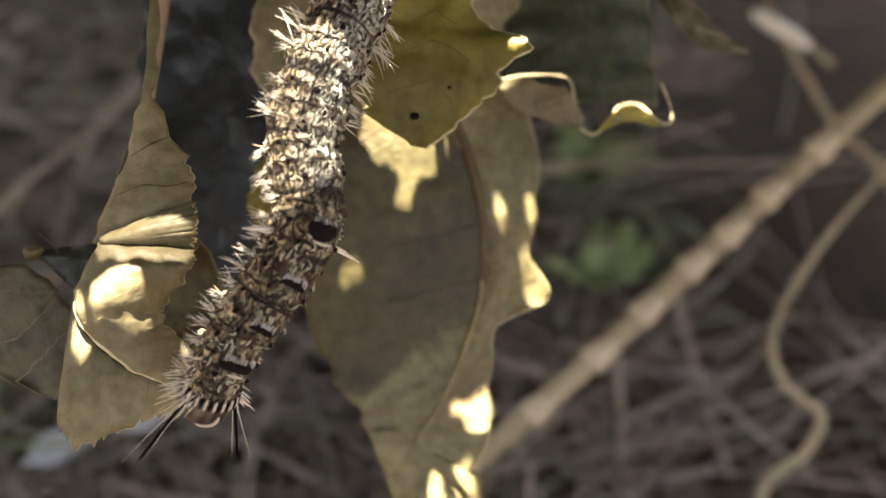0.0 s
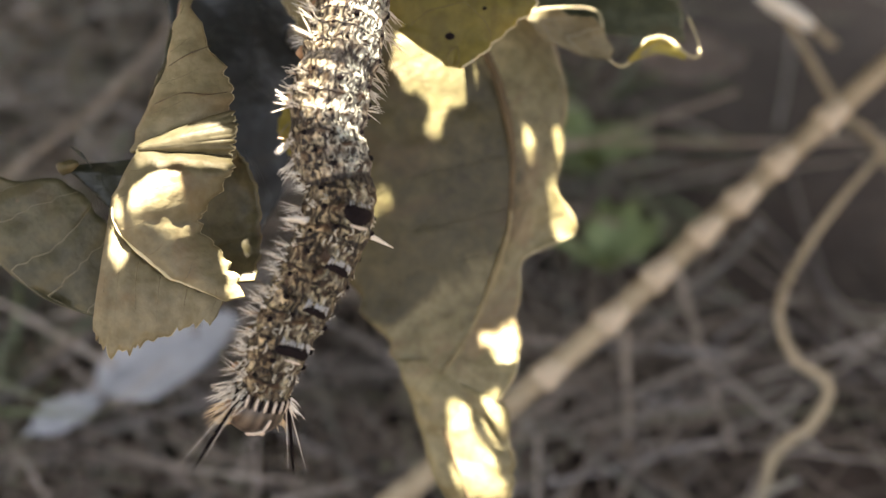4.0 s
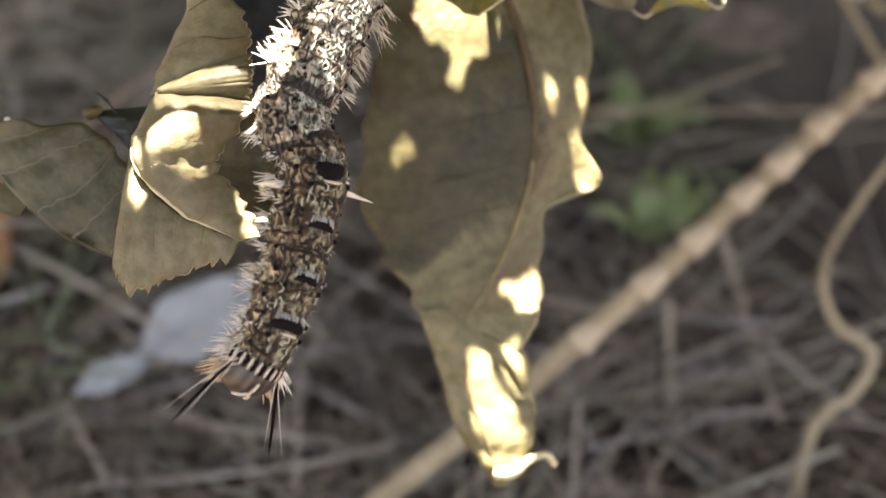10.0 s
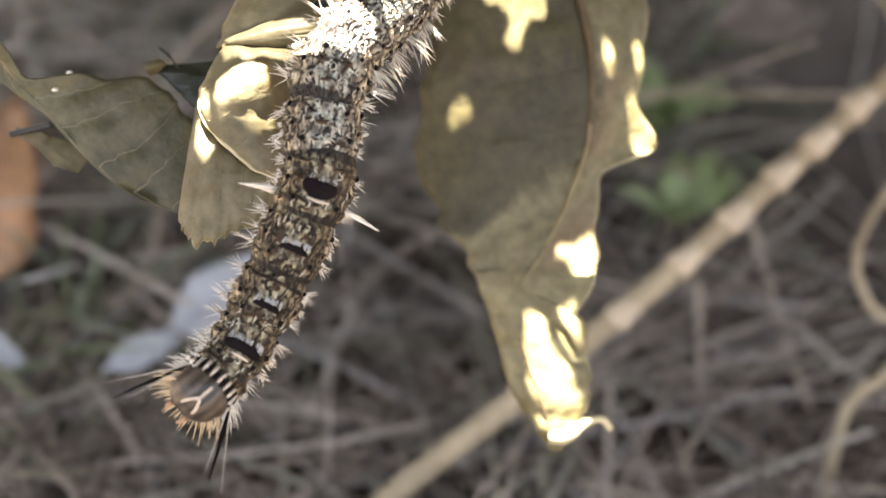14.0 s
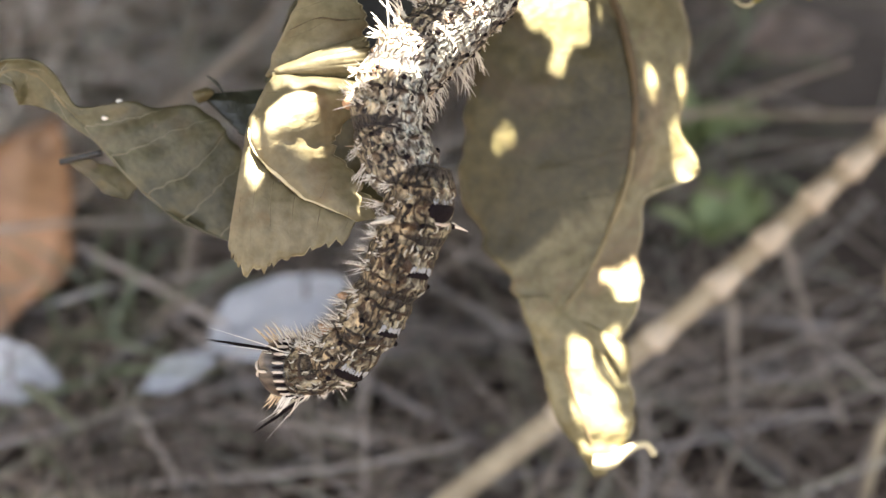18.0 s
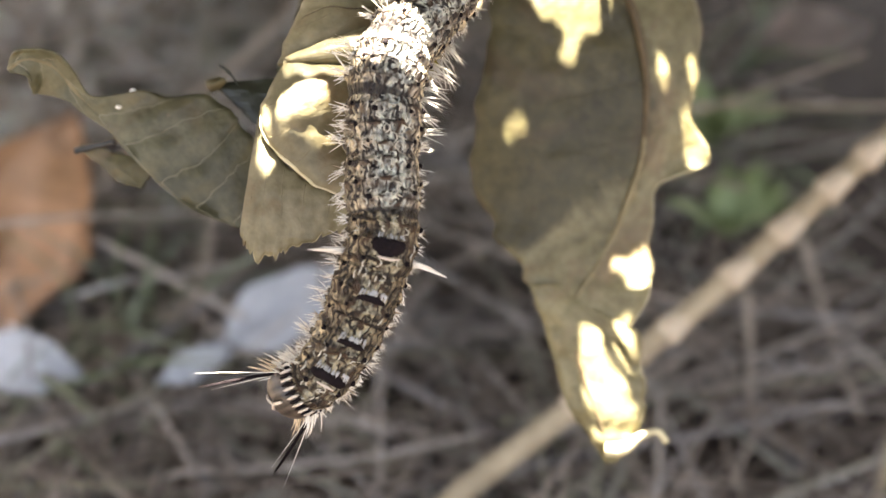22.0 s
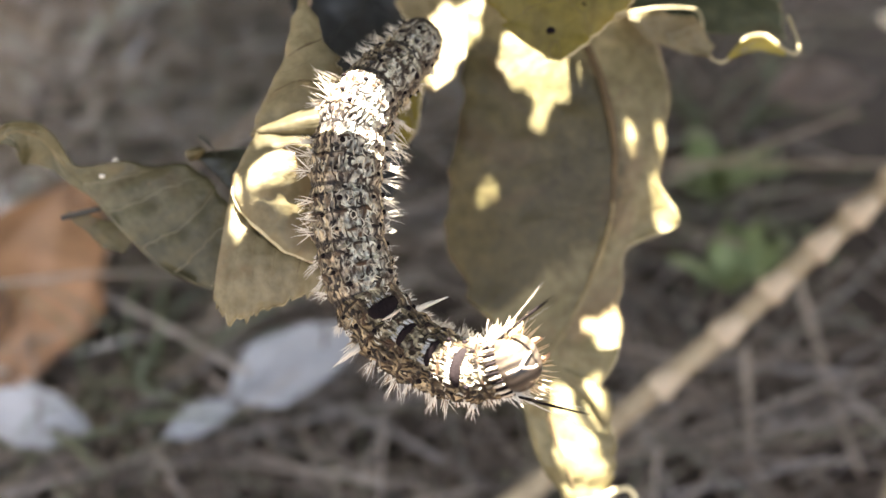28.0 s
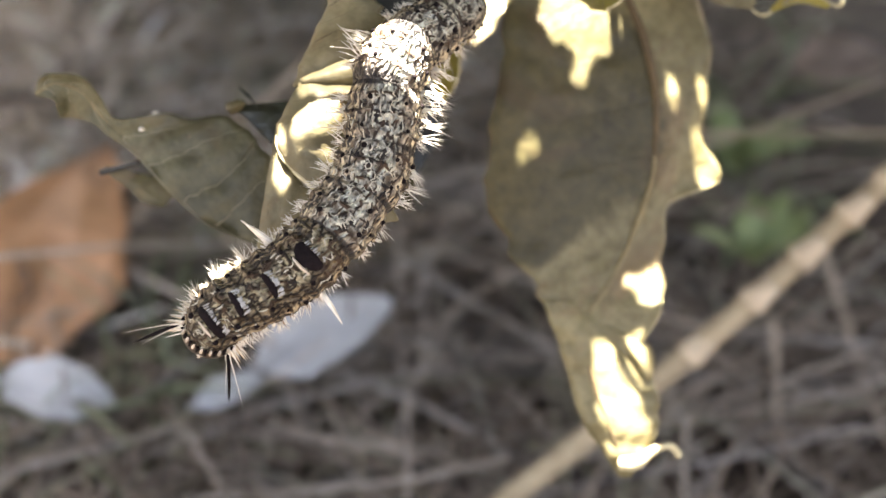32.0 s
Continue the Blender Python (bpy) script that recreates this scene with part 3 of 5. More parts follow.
def twig():
    """The jointed dry stalk that slants up behind the hanging leaves."""
    base = Vector(at(-60, -93, 60))
    ob = empty("dry_stalk", base, "pale brown jointed dry stalk slanting up from the ground", "stalk")
    line = curve_points([(-62, -92, 58), (-20, -57.5, 64), (1.4, -39.5, 66), (19.4, -25.6, 66.5), (34.6, -13.2, 67), (45.4, -4.3, 67.5), (60.9, 9.4, 69), (72, 19, 70), (110, 52, 73), (170, 105, 78)], 90)
    bm = bmesh.new()
    tube(bm, [at(*p) - base for p in line], [0.0020 - 0.000004 * i for i in range(91)], 14)
    part("stem", bm, M_TWIG, ob)
    for p, d in (((20.5, -24.5, 66.5), 0), ((35.6, -12.6, 67), 0), ((45.6, -4.2, 67.5), 0), ((53.5, 2.8, 68), 0), ((61.3, 9.7, 69), 0), ((67.5, 15, 69.5), 0), ((74, 21, 70), 0), ((83, 28.5, 71), 0)):
        bm = bmesh.new()
        c = Vector(p)
        ax = Vector((0.75, 0.66, 0.05))
        tube(bm, [at(*(c + ax * s)) - base for s in (-2.2, -1.8, -1.2, -0.4, 0.5, 1.6, 3.0)], [0.0018, 0.0022, 0.0024, 0.0023, 0.0021, 0.0019, 0.0018], 14)
        part("node", bm, M_NODE, ob)
    return ob


twig()


def thin_stem(name, pts, r, mat, label, category, shift=0):
    base = at(*pts[0])
    ob = empty(name, base, label, category)
    bm = bmesh.new()
    tube(bm, [at(*p) - base for p in curve_points(pts, 36)], [r * (1 - 0.5 * i / 36) for i in range(37)], 8)
    part("stem", bm, mat, ob)
    return ob


thin_stem("dry_tendril", [(70, -60, 82), (75.5, -31, 82), (82.7, -23.1, 80), (85.6, -16.4, 80), (79.5, -11.5, 80), (77.2, -3, 80), (82, 7, 80), (93, 20, 82), (120, 45, 90)], 0.0011, M_TWIG, "curly pale dry tendril rising from the litter", "tendril")
thin_stem("grass_stalk", [(140, -20, 112), (108, 24.8, 110), (99.8, 32.5, 110), (90, 48.8, 110), (85, 58, 110)], 0.0011, M_TWIG, "thin straight dry grass stem behind the stalk", "stem")
thin_stem("grass_stalk", [(52, -70, 96), (54.5, -38, 99), (54.8, -22, 100), (54.6, -8, 101)], 0.0011, M_STRAW, "thin pale upright grass stem", "stem")
thin_stem("grass_stalk", [(20, 26, 116), (41.4, 27.5, 110), (79.4, 27.3, 110), (110, 28, 112)], 0.0006, M_STRAW, "thin dry grass stem lying level", "stem")
thin_stem("grass_stalk", [(68, 6, 120), (70.5, -5.6, 116), (74.9, -25.8, 108), (80.5, -46.3, 98)], 0.0010, M_STRAW, "thin grey dry grass stem", "stem")
thin_stem("grass_stalk", [(-47, 10, 122), (-48.4, -0.2, 120), (-49.5, -16, 112), (-39.3, -36.3, 98)], 0.0012, M_STRAW, "bent grey dry grass stem", "stem")
thin_stem("grass_stalk", [(-75, 8, 122), (-59.4, 25.1, 124), (-40.5, 41.3, 128), (-28, 60, 132)], 0.0008, M_STRAW, "bent grey dry grass stem", "stem")
for foot in ((-96, 36, 200), (-84, 44, 208), (-70, 40, 204), (-58, 34, 192)):
    thin_stem("grass_stalk", [foot, (foot[0] + 7, foot[1] + 12, foot[2] + 4), (foot[0] + 17, foot[1] + 27, foot[2] + 6)], 0.0016, M_PALE, "pale grass blade leaning over the litter, brighter light put into its colour", "stem")
pod = thin_stem("seed_pod", [(98, 46, 110), (94, 49.2, 110), (93, 50, 110)], 0.0009, M_TWIG, "white papery seed pod on a thin dry stem", "seed pod")
bm = bmesh.new()
tube(bm, [at(*p) - at(98, 46, 110) for p in curve_points([(94, 49.2, 110), (91, 51.2, 110), (87, 53.6, 110), (82.5, 56.2, 110)], 12)], [0.0004, 0.0008, 0.0011, 0.0013, 0.0014, 0.0015, 0.0016, 0.0017, 0.0017, 0.0016, 0.0014, 0.001, 0.0004], 10)
part("husk", bm, M_HAIR, pod, "white papery husk")


def weed(u, v, w, n, size, seed):
    """A small green plant in the litter."""
    rnd = random.Random(seed)
    c = at(u, v, w)
    ob = empty("weed", c, "small green weed growing in the litter", "weed", "green weeds")
    for i in range(n):
        bm = bmesh.new()
        a, lean = rnd.uniform(0, 6.28), rnd.uniform(0.3, 0.9)
        L = size * rnd.uniform(0.6, 1.0)
        d = Vector((math.cos(a) * lean, math.sin(a) * lean, 0.9))
        s = Vector((-math.sin(a), math.cos(a), 0))
        vs = []
        for k in range(7):
            f = k / 6
            p = d * (L * f) - Vector((0, 0, 0.4 * L * f * f))
            wd = L * 0.18 * math.sin(math.pi * (0.08 + 0.9 * f))
            vs.append([bm.verts.new(p - s * wd), bm.verts.new(p + Vector((0, 0, -0.2 * wd))), bm.verts.new(p + s * wd)])
        for r0, r1 in zip(vs, vs[1:]):
            for k in range(2):
                bm.faces.new((r0[k], r0[k + 1], r1[k + 1], r1[k]))
        blade = part("leaf_blade", bm, M_GRASS, ob)
        mod = blade.modifiers.new("thickness", "SOLIDIFY")
        mod.thickness = 0.0003


weed(54, 3, 118, 9, 0.020, 3)
weed(56, 24, 150, 8, 0.022, 5)
weed(-65, -22, 118, 8, 0.017, 7)
weed(-58.7, -16.5, 125, 7, 0.015, 11)
weed(-69, 5, 152, 9, 0.021, 9)
weed(-44, 10, 160, 7, 0.018, 13)

# ---- the shrub with its hanging leaves ----
shrub = empty("shrub", (0, 0, 0), "shrub with dry curled olive and yellow leaves hanging down", "shrub")
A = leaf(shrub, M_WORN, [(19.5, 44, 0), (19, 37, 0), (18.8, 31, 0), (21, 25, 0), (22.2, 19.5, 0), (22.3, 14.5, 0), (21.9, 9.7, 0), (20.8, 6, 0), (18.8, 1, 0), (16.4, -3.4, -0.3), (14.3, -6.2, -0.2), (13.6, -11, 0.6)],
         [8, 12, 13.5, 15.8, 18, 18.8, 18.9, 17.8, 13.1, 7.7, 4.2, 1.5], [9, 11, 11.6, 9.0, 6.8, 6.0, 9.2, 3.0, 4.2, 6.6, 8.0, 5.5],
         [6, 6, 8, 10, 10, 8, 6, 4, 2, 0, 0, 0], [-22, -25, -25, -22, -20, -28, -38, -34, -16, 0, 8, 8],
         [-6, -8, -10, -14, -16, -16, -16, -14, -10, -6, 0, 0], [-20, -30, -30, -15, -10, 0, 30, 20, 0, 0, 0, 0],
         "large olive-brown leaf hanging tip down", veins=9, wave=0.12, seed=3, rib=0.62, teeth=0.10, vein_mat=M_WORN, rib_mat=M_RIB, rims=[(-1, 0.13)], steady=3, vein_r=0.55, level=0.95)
tip, tip_left, tip_right = fold(A, "leaf_tip", M_WORN, [((9.4, -4.6, -1.2), (18.8, -4.5, 1.8)), ((10.6, -7.8, -0.9), (20.8, -9.5, 1.0)), ((12.0, -12, 0.2), (21.7, -13.2, 0.6)), ((13.6, -17.6, -0.2), (22.3, -17, 0.2)), ((15.8, -20.9, 0), (21.4, -20.7, 0.2)), ((18.0, -24.3, 0.4), (19.2, -24.3, 0.4))],
                                 [0.4, 0.8, 1.5, 1.5, 0.9, 0.1], "twisted sunlit leaf tip", 41, 0.5, 0.5)
edge_line(A, "rib_ridge", curve_points([(22.3, 14.5, -0.1), (21.9, 9.7, -0.2), (20.8, 6, -0.25), (18.8, 1, -0.25), (16.4, -3.4, -0.5), (14.3, -6.2, -0.7)], 40), 0.34, M_TANRIB)
edge_line(A, "dark_rib", curve_points([(18.9, 35, -0.3), (18.9, 31, -0.4), (20.8, 25.4, -0.45), (22.1, 19.5, -0.45), (22.25, 15.5, -0.3)], 30), 0.40, M_RIB, "dark brown upper midrib")
edge_line(A, "tip_rib", curve_points([(14.4, -6, -0.4), (14.2, -9, -0.7), (14.9, -13, -1.1), (16.4, -17.5, -1.5), (18.2, -22.5, -0.4)], 30), 0.26, M_RIB)
edge_line(A, "margin", tip_right, 0.16, M_EDGE)
fold(A, "leaf_fold", M_WORN, [((15.6, -7.0, -0.2), (16.2, -7.2, -0.2)), ((17.6, -8.2, -1.0), (21.2, -9.6, 0.2)), ((19.4, -10.6, -1.4), (21.8, -12.4, 0.2)), ((20.8, -13.2, -0.6), (21.3, -13.6, 0))], [0.1, 0.6, 0.5, 0.1], "", 43, 0.2, 0.2)
bm = bmesh.new()
tube(bm, [at(*p) for p in curve_points([(18.2, -22.5, 0), (19.8, -22.6, -0.6), (21.8, -21.2, -0.4), (23.6, -20.8, 0), (24.6, -22, 0.4)], 14)], [0.0011, 0.0010, 0.0009, 0.0008, 0.0007, 0.0006, 0.0005, 0.0005, 0.0004], 8)
part("curled_tip", bm, M_EDGE, A, "dry curled leaf tip")
leaf(shrub, M_YELLOW, [(16.6, 43.2, -11), (17.0, 42, -11), (17.2, 40.4, -11), (16.9, 38, -11.5), (16.7, 36.2, -12), (16.4, 33.5, -12.4), (16.0, 31, -12.5), (15.6, 28.3, -12.5), (15.0, 25.6, -12.3)],
     [0.5, 3.0, 4.6, 5.6, 6.4, 7.2, 7.6, 6.0, 0.8], [0.5, 2.6, 3.4, 5.4, 9.6, 7.2, 5.8, 3.2, 0.8], [0, 8, 14, 14, 14, 12, 10, 8, 0], [5, 12, 10, 8, 8, 6, 4, 0, 0], [0, -20, -20, -20, -20, -20, -20, -10, 0], [0, -20, -10, 0, 15, 0, -10, -10, 0],
     "yellow-olive leaf tip with brown specks and dark creases", veins=5, seed=5, rib=0.22, teeth=0.5, rib_mat=M_OCHRE, vein_mat=M_OCHRE, vein_r=0.7, rims=[(-1, 0.16)], wave=0.6)
for u, v, r in ((14.7, 28.6, 0.42), (12.6, 33.2, 0.22), (18.2, 31.4, 0.18), (13.4, 31.0, 0.15)):
    bm = bmesh.new()
    bmesh.ops.create_icosphere(bm, subdivisions=2, radius=0.001 * r, matrix=Matrix.Translation(at(u, v, -12.85)) @ RIG @ Matrix.Diagonal((1.2, 0.9, 0.9, 1)))
    part("dark_speck", bm, M_BLACK, shrub, "dark brown speck on the yellow leaf")
C = leaf(shrub, M_GREEN, [(33, 60, 8), (34, 48, 6), (34.5, 40, 4), (34.4, 35, 2.5), (34.4, 31, 1.2)],
         [6, 8, 9.2, 9.6, 9.0], [6, 7.5, 8, 8.2, 8.0], [6, 6, 6, 6, 6], [-6, -6, -6, -6, -6], [0, -10, -10, -10, -10], [0, -10, -20, -20, -20],
         "dull green leaf with a wavy yellow margin", veins=5, seed=8, wave=0.9, teeth=0.1, rims=[(-1, 0.10)], rib_mat=M_SCRAP, vein_mat=M_GREEN, vein_r=0.7, rib=0.3)
bm = bmesh.new()
tube(bm, [at(*p) for p in curve_points([(22.5, 32.4, 0.4), (24.5, 33.4, 0.6), (28, 33.9, 0.6), (31.8, 33.5, 0.4), (32.5, 31, 0), (33, 28.2, -0.4), (34.6, 27.3, -0.6), (36.4, 29, -0.2), (37.4, 30.3, 0), (39.4, 30.5, 0), (41, 29.2, -0.3), (42.3, 28.3, -0.4), (43.2, 28.7, 0), (43.2, 30.4, 0.8), (42.4, 33, 1.6)], 80)], [0.00010 + 0.00007 * math.sin(i * 0.21) ** 2 for i in range(81)], 8)
part("margin", bm, M_EDGE, C, "wavy pale yellow leaf margin")
leaf(shrub, M_TAN, [(24.2, 33.0, 0.6), (27, 31.6, 0.2), (30, 29.6, -0.2), (33.2, 28.2, -0.6)], [0.4, 1.6, 1.0, 0.3], [0.2, 2.0, 3.4, 1.0], [0, -10, -20, 0], [0, 10, 15, 0], [0, 0, 0, 0], [0, 30, 30, 0],
     "yellow folded edge of the wavy leaf", veins=3, seed=31, rib=0.12, wave=0.15, rib_mat=M_VEIN)
leaf(shrub, M_YELLOW, [(35.2, 27.8, -0.5), (38.2, 29.0, -0.4), (41.6, 28.2, -0.4)], [0.2, 0.4, 0.2], [0.3, 1.3, 0.4], [0, -10, 0], [0, 10, 0], [0, 0, 0], [0, 30, 0],
     "yellow folded edge of the wavy leaf", veins=2, seed=33, rib=0.10, wave=0.1, rib_mat=M_VEIN)
leaf(shrub, M_LEAF, [(42, 48, 9), (46, 42, 8), (49.5, 38.5, 8), (54, 37, 8)], [0.5, 1.6, 1.2, 0.2], [0.5, 2.0, 1.4, 0.2], [0, 0, 0, 0], [0, 10, 10, 0], [0, 20, 20, 0], [0, 20, 20, 0], "narrow curled dry leaf end", veins=3, seed=35, rib=0.2)
# the near-black material carries this leaf's deep shade in its colour
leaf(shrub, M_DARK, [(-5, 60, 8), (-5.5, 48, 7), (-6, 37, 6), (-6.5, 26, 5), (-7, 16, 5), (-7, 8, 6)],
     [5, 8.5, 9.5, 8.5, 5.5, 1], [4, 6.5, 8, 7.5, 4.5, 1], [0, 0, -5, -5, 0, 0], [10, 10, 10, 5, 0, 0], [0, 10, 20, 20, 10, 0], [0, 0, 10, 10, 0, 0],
     "dark blue-grey leaf behind the caterpillar, deep shade put into its colour", veins=6, seed=11, rib=0.3, rib_mat=M_DARK, vein_mat=M_DARK, swell=0.5, wave=0.8, holes=[(-1.2, 31.0, 1.1)])
leaf(shrub, M_TAN, [(5, 58, 2), (3.2, 44, 1.5), (3.0, 36, 1), (3.2, 31, 0.5), (2.5, 27.4, 0), (1.4, 24.4, -0.5)],
     [3, 5, 5.4, 4.0, 2.5, 0.5], [3, 5, 5.5, 3.4, 2.0, 0.5], [0, 10, 10, 10, 10, 0], [0, 10, 10, 10, 10, 0], [0, -20, -20, -20, 0, 0], [0, -20, -20, -20, 0, 0],
     "yellowish dry leaf with a bright sunlit blade", veins=5, seed=13, rib=0.25, rib_mat=M_VEIN, rims=[(0, 0.14), (-1, 0.12)], teeth=0.5)
leaf(shrub, M_YELLOW, [(0.6, 27, -3), (-0.4, 23, -4), (-1.0, 20.2, -4.2), (-1.6, 17.4, -4.2)], [0.5, 1.6, 1.9, 0.3], [0.4, 1.0, 1.3, 0.3], [0, 8, 8, 0], [0, 8, 8, 0], [0, -15, -15, 0], [0, 30, 30, 0],
     "small yellow leaf tip behind the caterpillar", veins=3, seed=14, rib=0.15, rib_mat=M_VEIN, rims=[(-1, 0.14)], teeth=0.4, wave=0.2)
E, e_left, e_right = fold(shrub, "leaf", M_TAN, [((-9.6, 52, -12), (-8.8, 52, -12)), ((-10.6, 40, -15.5), (-9.6, 40, -15)), ((-10.9, 31.6, -18.4), (-10.0, 31.6, -18)), ((-11.7, 27.9, -19.4), (-8.9, 27.9, -19)), ((-12.4, 24.3, -20), (-7.3, 24.6, -19.4)), ((-13.6, 21.5, -20.4), (-6.2, 22.4, -20)), ((-14.8, 18.8, -20.6), (-6.6, 20.6, -20.2)), ((-15.4, 16.6, -20.4), (-6.6, 18.6, -20))],
                         [0, 0.1, 0.2, 0.5, 0.9, 1.2, 1.4, 0.8], "tan dry leaf curled and twisted on itself", 17, 0.9, 0.35, 7, -6)
lip, lip_left, lip_right = fold(E, "fold", M_TAN, [((-14.4, 17.3, -21.6), (-6.2, 20.5, -21.2)), ((-14.5, 17.0, -22.4), (-5.7, 18.9, -22.2)), ((-14.3, 16.7, -22.6), (-6.0, 17.2, -22.4)), ((-13.6, 16.5, -21.6), (-6.5, 15.7, -21.4))], [0.6, 0.9, 0.7, 0.1], "jagged sunlit fold of the leaf", 45, 0.6, 0.22, 2, 8)
lobe, lobe_left, lobe_right = fold(E, "fold", M_TAN, [((-14.2, 17.2, -21.2), (-5.8, 16.6, -21)), ((-14.8, 16.2, -22.6), (-5.9, 15.2, -22.4)), ((-15.9, 14.1, -23.0), (-6.4, 14.1, -23.2)), ((-16.7, 11.8, -23.2), (-8.0, 12, -23)), ((-16.2, 9.4, -23.4), (-9.0, 10.2, -22.6)), ((-14.3, 7.4, -23.5), (-7.9, 8.1, -22.6)), ((-11.8, 5.3, -23.5), (-6.5, 6.3, -22.6)), ((-9, 4, -23.5), (-5.6, 4.7, -22.8)), ((-6.6, 2.9, -23.3), (-4.8, 3.2, -23))],
                                   [0.2, 1.2, 1.8, 1.8, 1.4, 1.0, 0.7, 0.4, 0.1], "rounded lobe of the curled leaf", 47, 0.8, 0.4, 7, -8)
flap, flap_left, flap_right = fold(E, "fold", M_TAN, [((-17.0, 12.2, -22.0), (-18.7, 0.9, -22.4)), ((-16.4, 9.6, -22.6), (-17.6, -1.5, -22.8)), ((-14.6, 7.2, -22.8), (-15.6, -1.5, -23)), ((-12.2, 5.3, -22.8), (-13.6, -0.7, -23)), ((-9.4, 4, -22.8), (-10.8, 0.3, -23)), ((-6.8, 3.1, -22.6), (-7.6, 1.4, -22.8))],
                                   [0.3, 0.6, 0.7, 0.6, 0.4, 0.1], "lower flap of the curled leaf", 49, 1.3, 0.4, 6, 3)
fold(E, "fold", M_LEAF, [((-8.6, 17, -20.4), (-6.0, 17, -20)), ((-9.5, 14, -20.6), (-4.4, 14.5, -19)), ((-10.4, 10.5, -20.8), (-3.8, 11, -18.6)), ((-9.6, 7.5, -21), (-3.8, 7.6, -19)), ((-7.4, 4.4, -21.4), (-4.2, 4.6, -20.4))], [-0.8, -1.4, -1.6, -1.2, -0.3], "shaded inner side of the curled leaf", 51, 0.4, 0.3)
for line, r in ((e_right[12:], 0.14), (lip_right, 0.16), (lobe_right[4:], 0.13), (lobe_left[12:], 0.24), (flap_right, 0.12)):
    edge_line(E, "margin", line, r, M_EDGE, "pale dry leaf margin")
for pts in ([(-13.2, 21.0, -21.2), (-10.6, 21.9, -22.2), (-8.4, 21.8, -21.8), (-6.6, 22.2, -20.4)], [(-12.0, 24.6, -20.4), (-10.2, 25.6, -20.9), (-8.2, 26.6, -19.8)]):
    edge_line(E, "vein", curve_points(pts, 16), 0.10, M_RIB)
F = leaf(shrub, M_FOLDED, [(-42.2, 16.5, -18), (-40.5, 17.6, -18), (-38, 17, -17), (-35.5, 14, -16), (-32.7, 10.9, -15), (-29.9, 7.8, -15), (-26, 4.2, -15), (-22.5, 2.4, -15), (-19.5, 1.2, -15)],
         [0.3, 2.5, 4.2, 1.2, 0.3, 0.3, 0.3, 0.3, 0.2], [0.3, 1.4, 1.8, 0.8, 5.6, 9.6, 10.0, 8.8, 5.4], [0, -10, -20, -20, 0, 0, 0, 0, 0], [0, 30, 30, 20, 6, 5, 4, 2, 0],
         [0, -30, -30, 0, 0, 0, 0, 0, 0], [0, 60, 40, 0, -12, -16, -16, -12, -10], "olive-green dry leaf folded along its pale rib", veins=8, seed=19, rib=0.27, rib_mat=M_TANRIB, teeth=0.12, wave=0.35, vein_r=0.55, swell=0.5, vein_mat=M_VEIN)
leaf(shrub, M_LEAF, [(-37.0, 9.6, -11.5), (-34.6, 8.4, -11.5), (-32.5, 7.0, -12), (-30.4, 5.4, -12.5)], [0.3, 0.8, 1.2, 0.2], [0.3, 1.0, 1.8, 1.5], [0, -20, -20, 0], [0, -10, -10, 0], [0, 0, 0, 0], [0, 0, 0, 0],
     "underside of the folded leaf in shade", veins=0, seed=37, rib=0.15, wave=0.2)
bm = bmesh.new()
tube(bm, [at(*p) for p in curve_points([(-37.4, 9.1, -12), (-36.5, 9.3, -12), (-35.2, 9.6, -12.2), (-33, 10.0, -13)], 12)], 0.00034, 6)
part("stalk", bm, M_DARK, shrub, "dark broken leaf stalk")
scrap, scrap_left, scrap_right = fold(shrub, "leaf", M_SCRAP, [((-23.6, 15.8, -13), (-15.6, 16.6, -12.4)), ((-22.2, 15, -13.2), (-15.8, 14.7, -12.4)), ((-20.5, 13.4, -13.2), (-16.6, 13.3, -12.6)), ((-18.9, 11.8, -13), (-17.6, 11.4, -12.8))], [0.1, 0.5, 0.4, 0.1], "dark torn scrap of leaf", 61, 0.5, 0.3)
edge_line(scrap, "prong", curve_points([(-20.4, 15.6, -13.2), (-21.4, 16.9, -13.4), (-22.4, 17.7, -13.6)], 12), 0.26, M_SCRAP)
fold(scrap, "torn_edge", M_LEAF, [((-23.7, 16, -13.6), (-22.3, 16.4, -13.8)), ((-23.5, 15.4, -14), (-21.6, 16.0, -14)), ((-23.1, 14.9, -13.6), (-22.4, 15.2, -13.6))], [0.1, 0.4, 0.1], "", 63, 0.2, 0.1)
leaf(shrub, M_GREEN, [(-13.2, 30, -8), (-13.2, 27, -9), (-14.0, 23.5, -10), (-15.0, 20, -11), (-16.4, 17, -12)], [0.3, 0.7, 1.0, 0.8, 0.5], [1, 3, 3, 2, 1], [0, 0, 0, 0, 0], [0, 0, 0, 0, 0], [0, 40, 40, 20, 0], [0, 0, 0, 0, 0],
     "shaded green leaf behind the curled leaf", veins=3, seed=39, rib=0.2, wave=0.4)
for spot in ((-30.7, 14.9, -15.2), (-32.0, 13.2, -15.6)):
    bm = bmesh.new()
    bmesh.ops.create_icosphere(bm, subdivisions=2, radius=0.00026, matrix=Matrix.Translation(at(*spot)) @ Matrix.Diagonal((1.3, 1, 0.8, 1)))
    part("white_speck", bm, M_HAIR, shrub, "tiny white speck on the leaf")

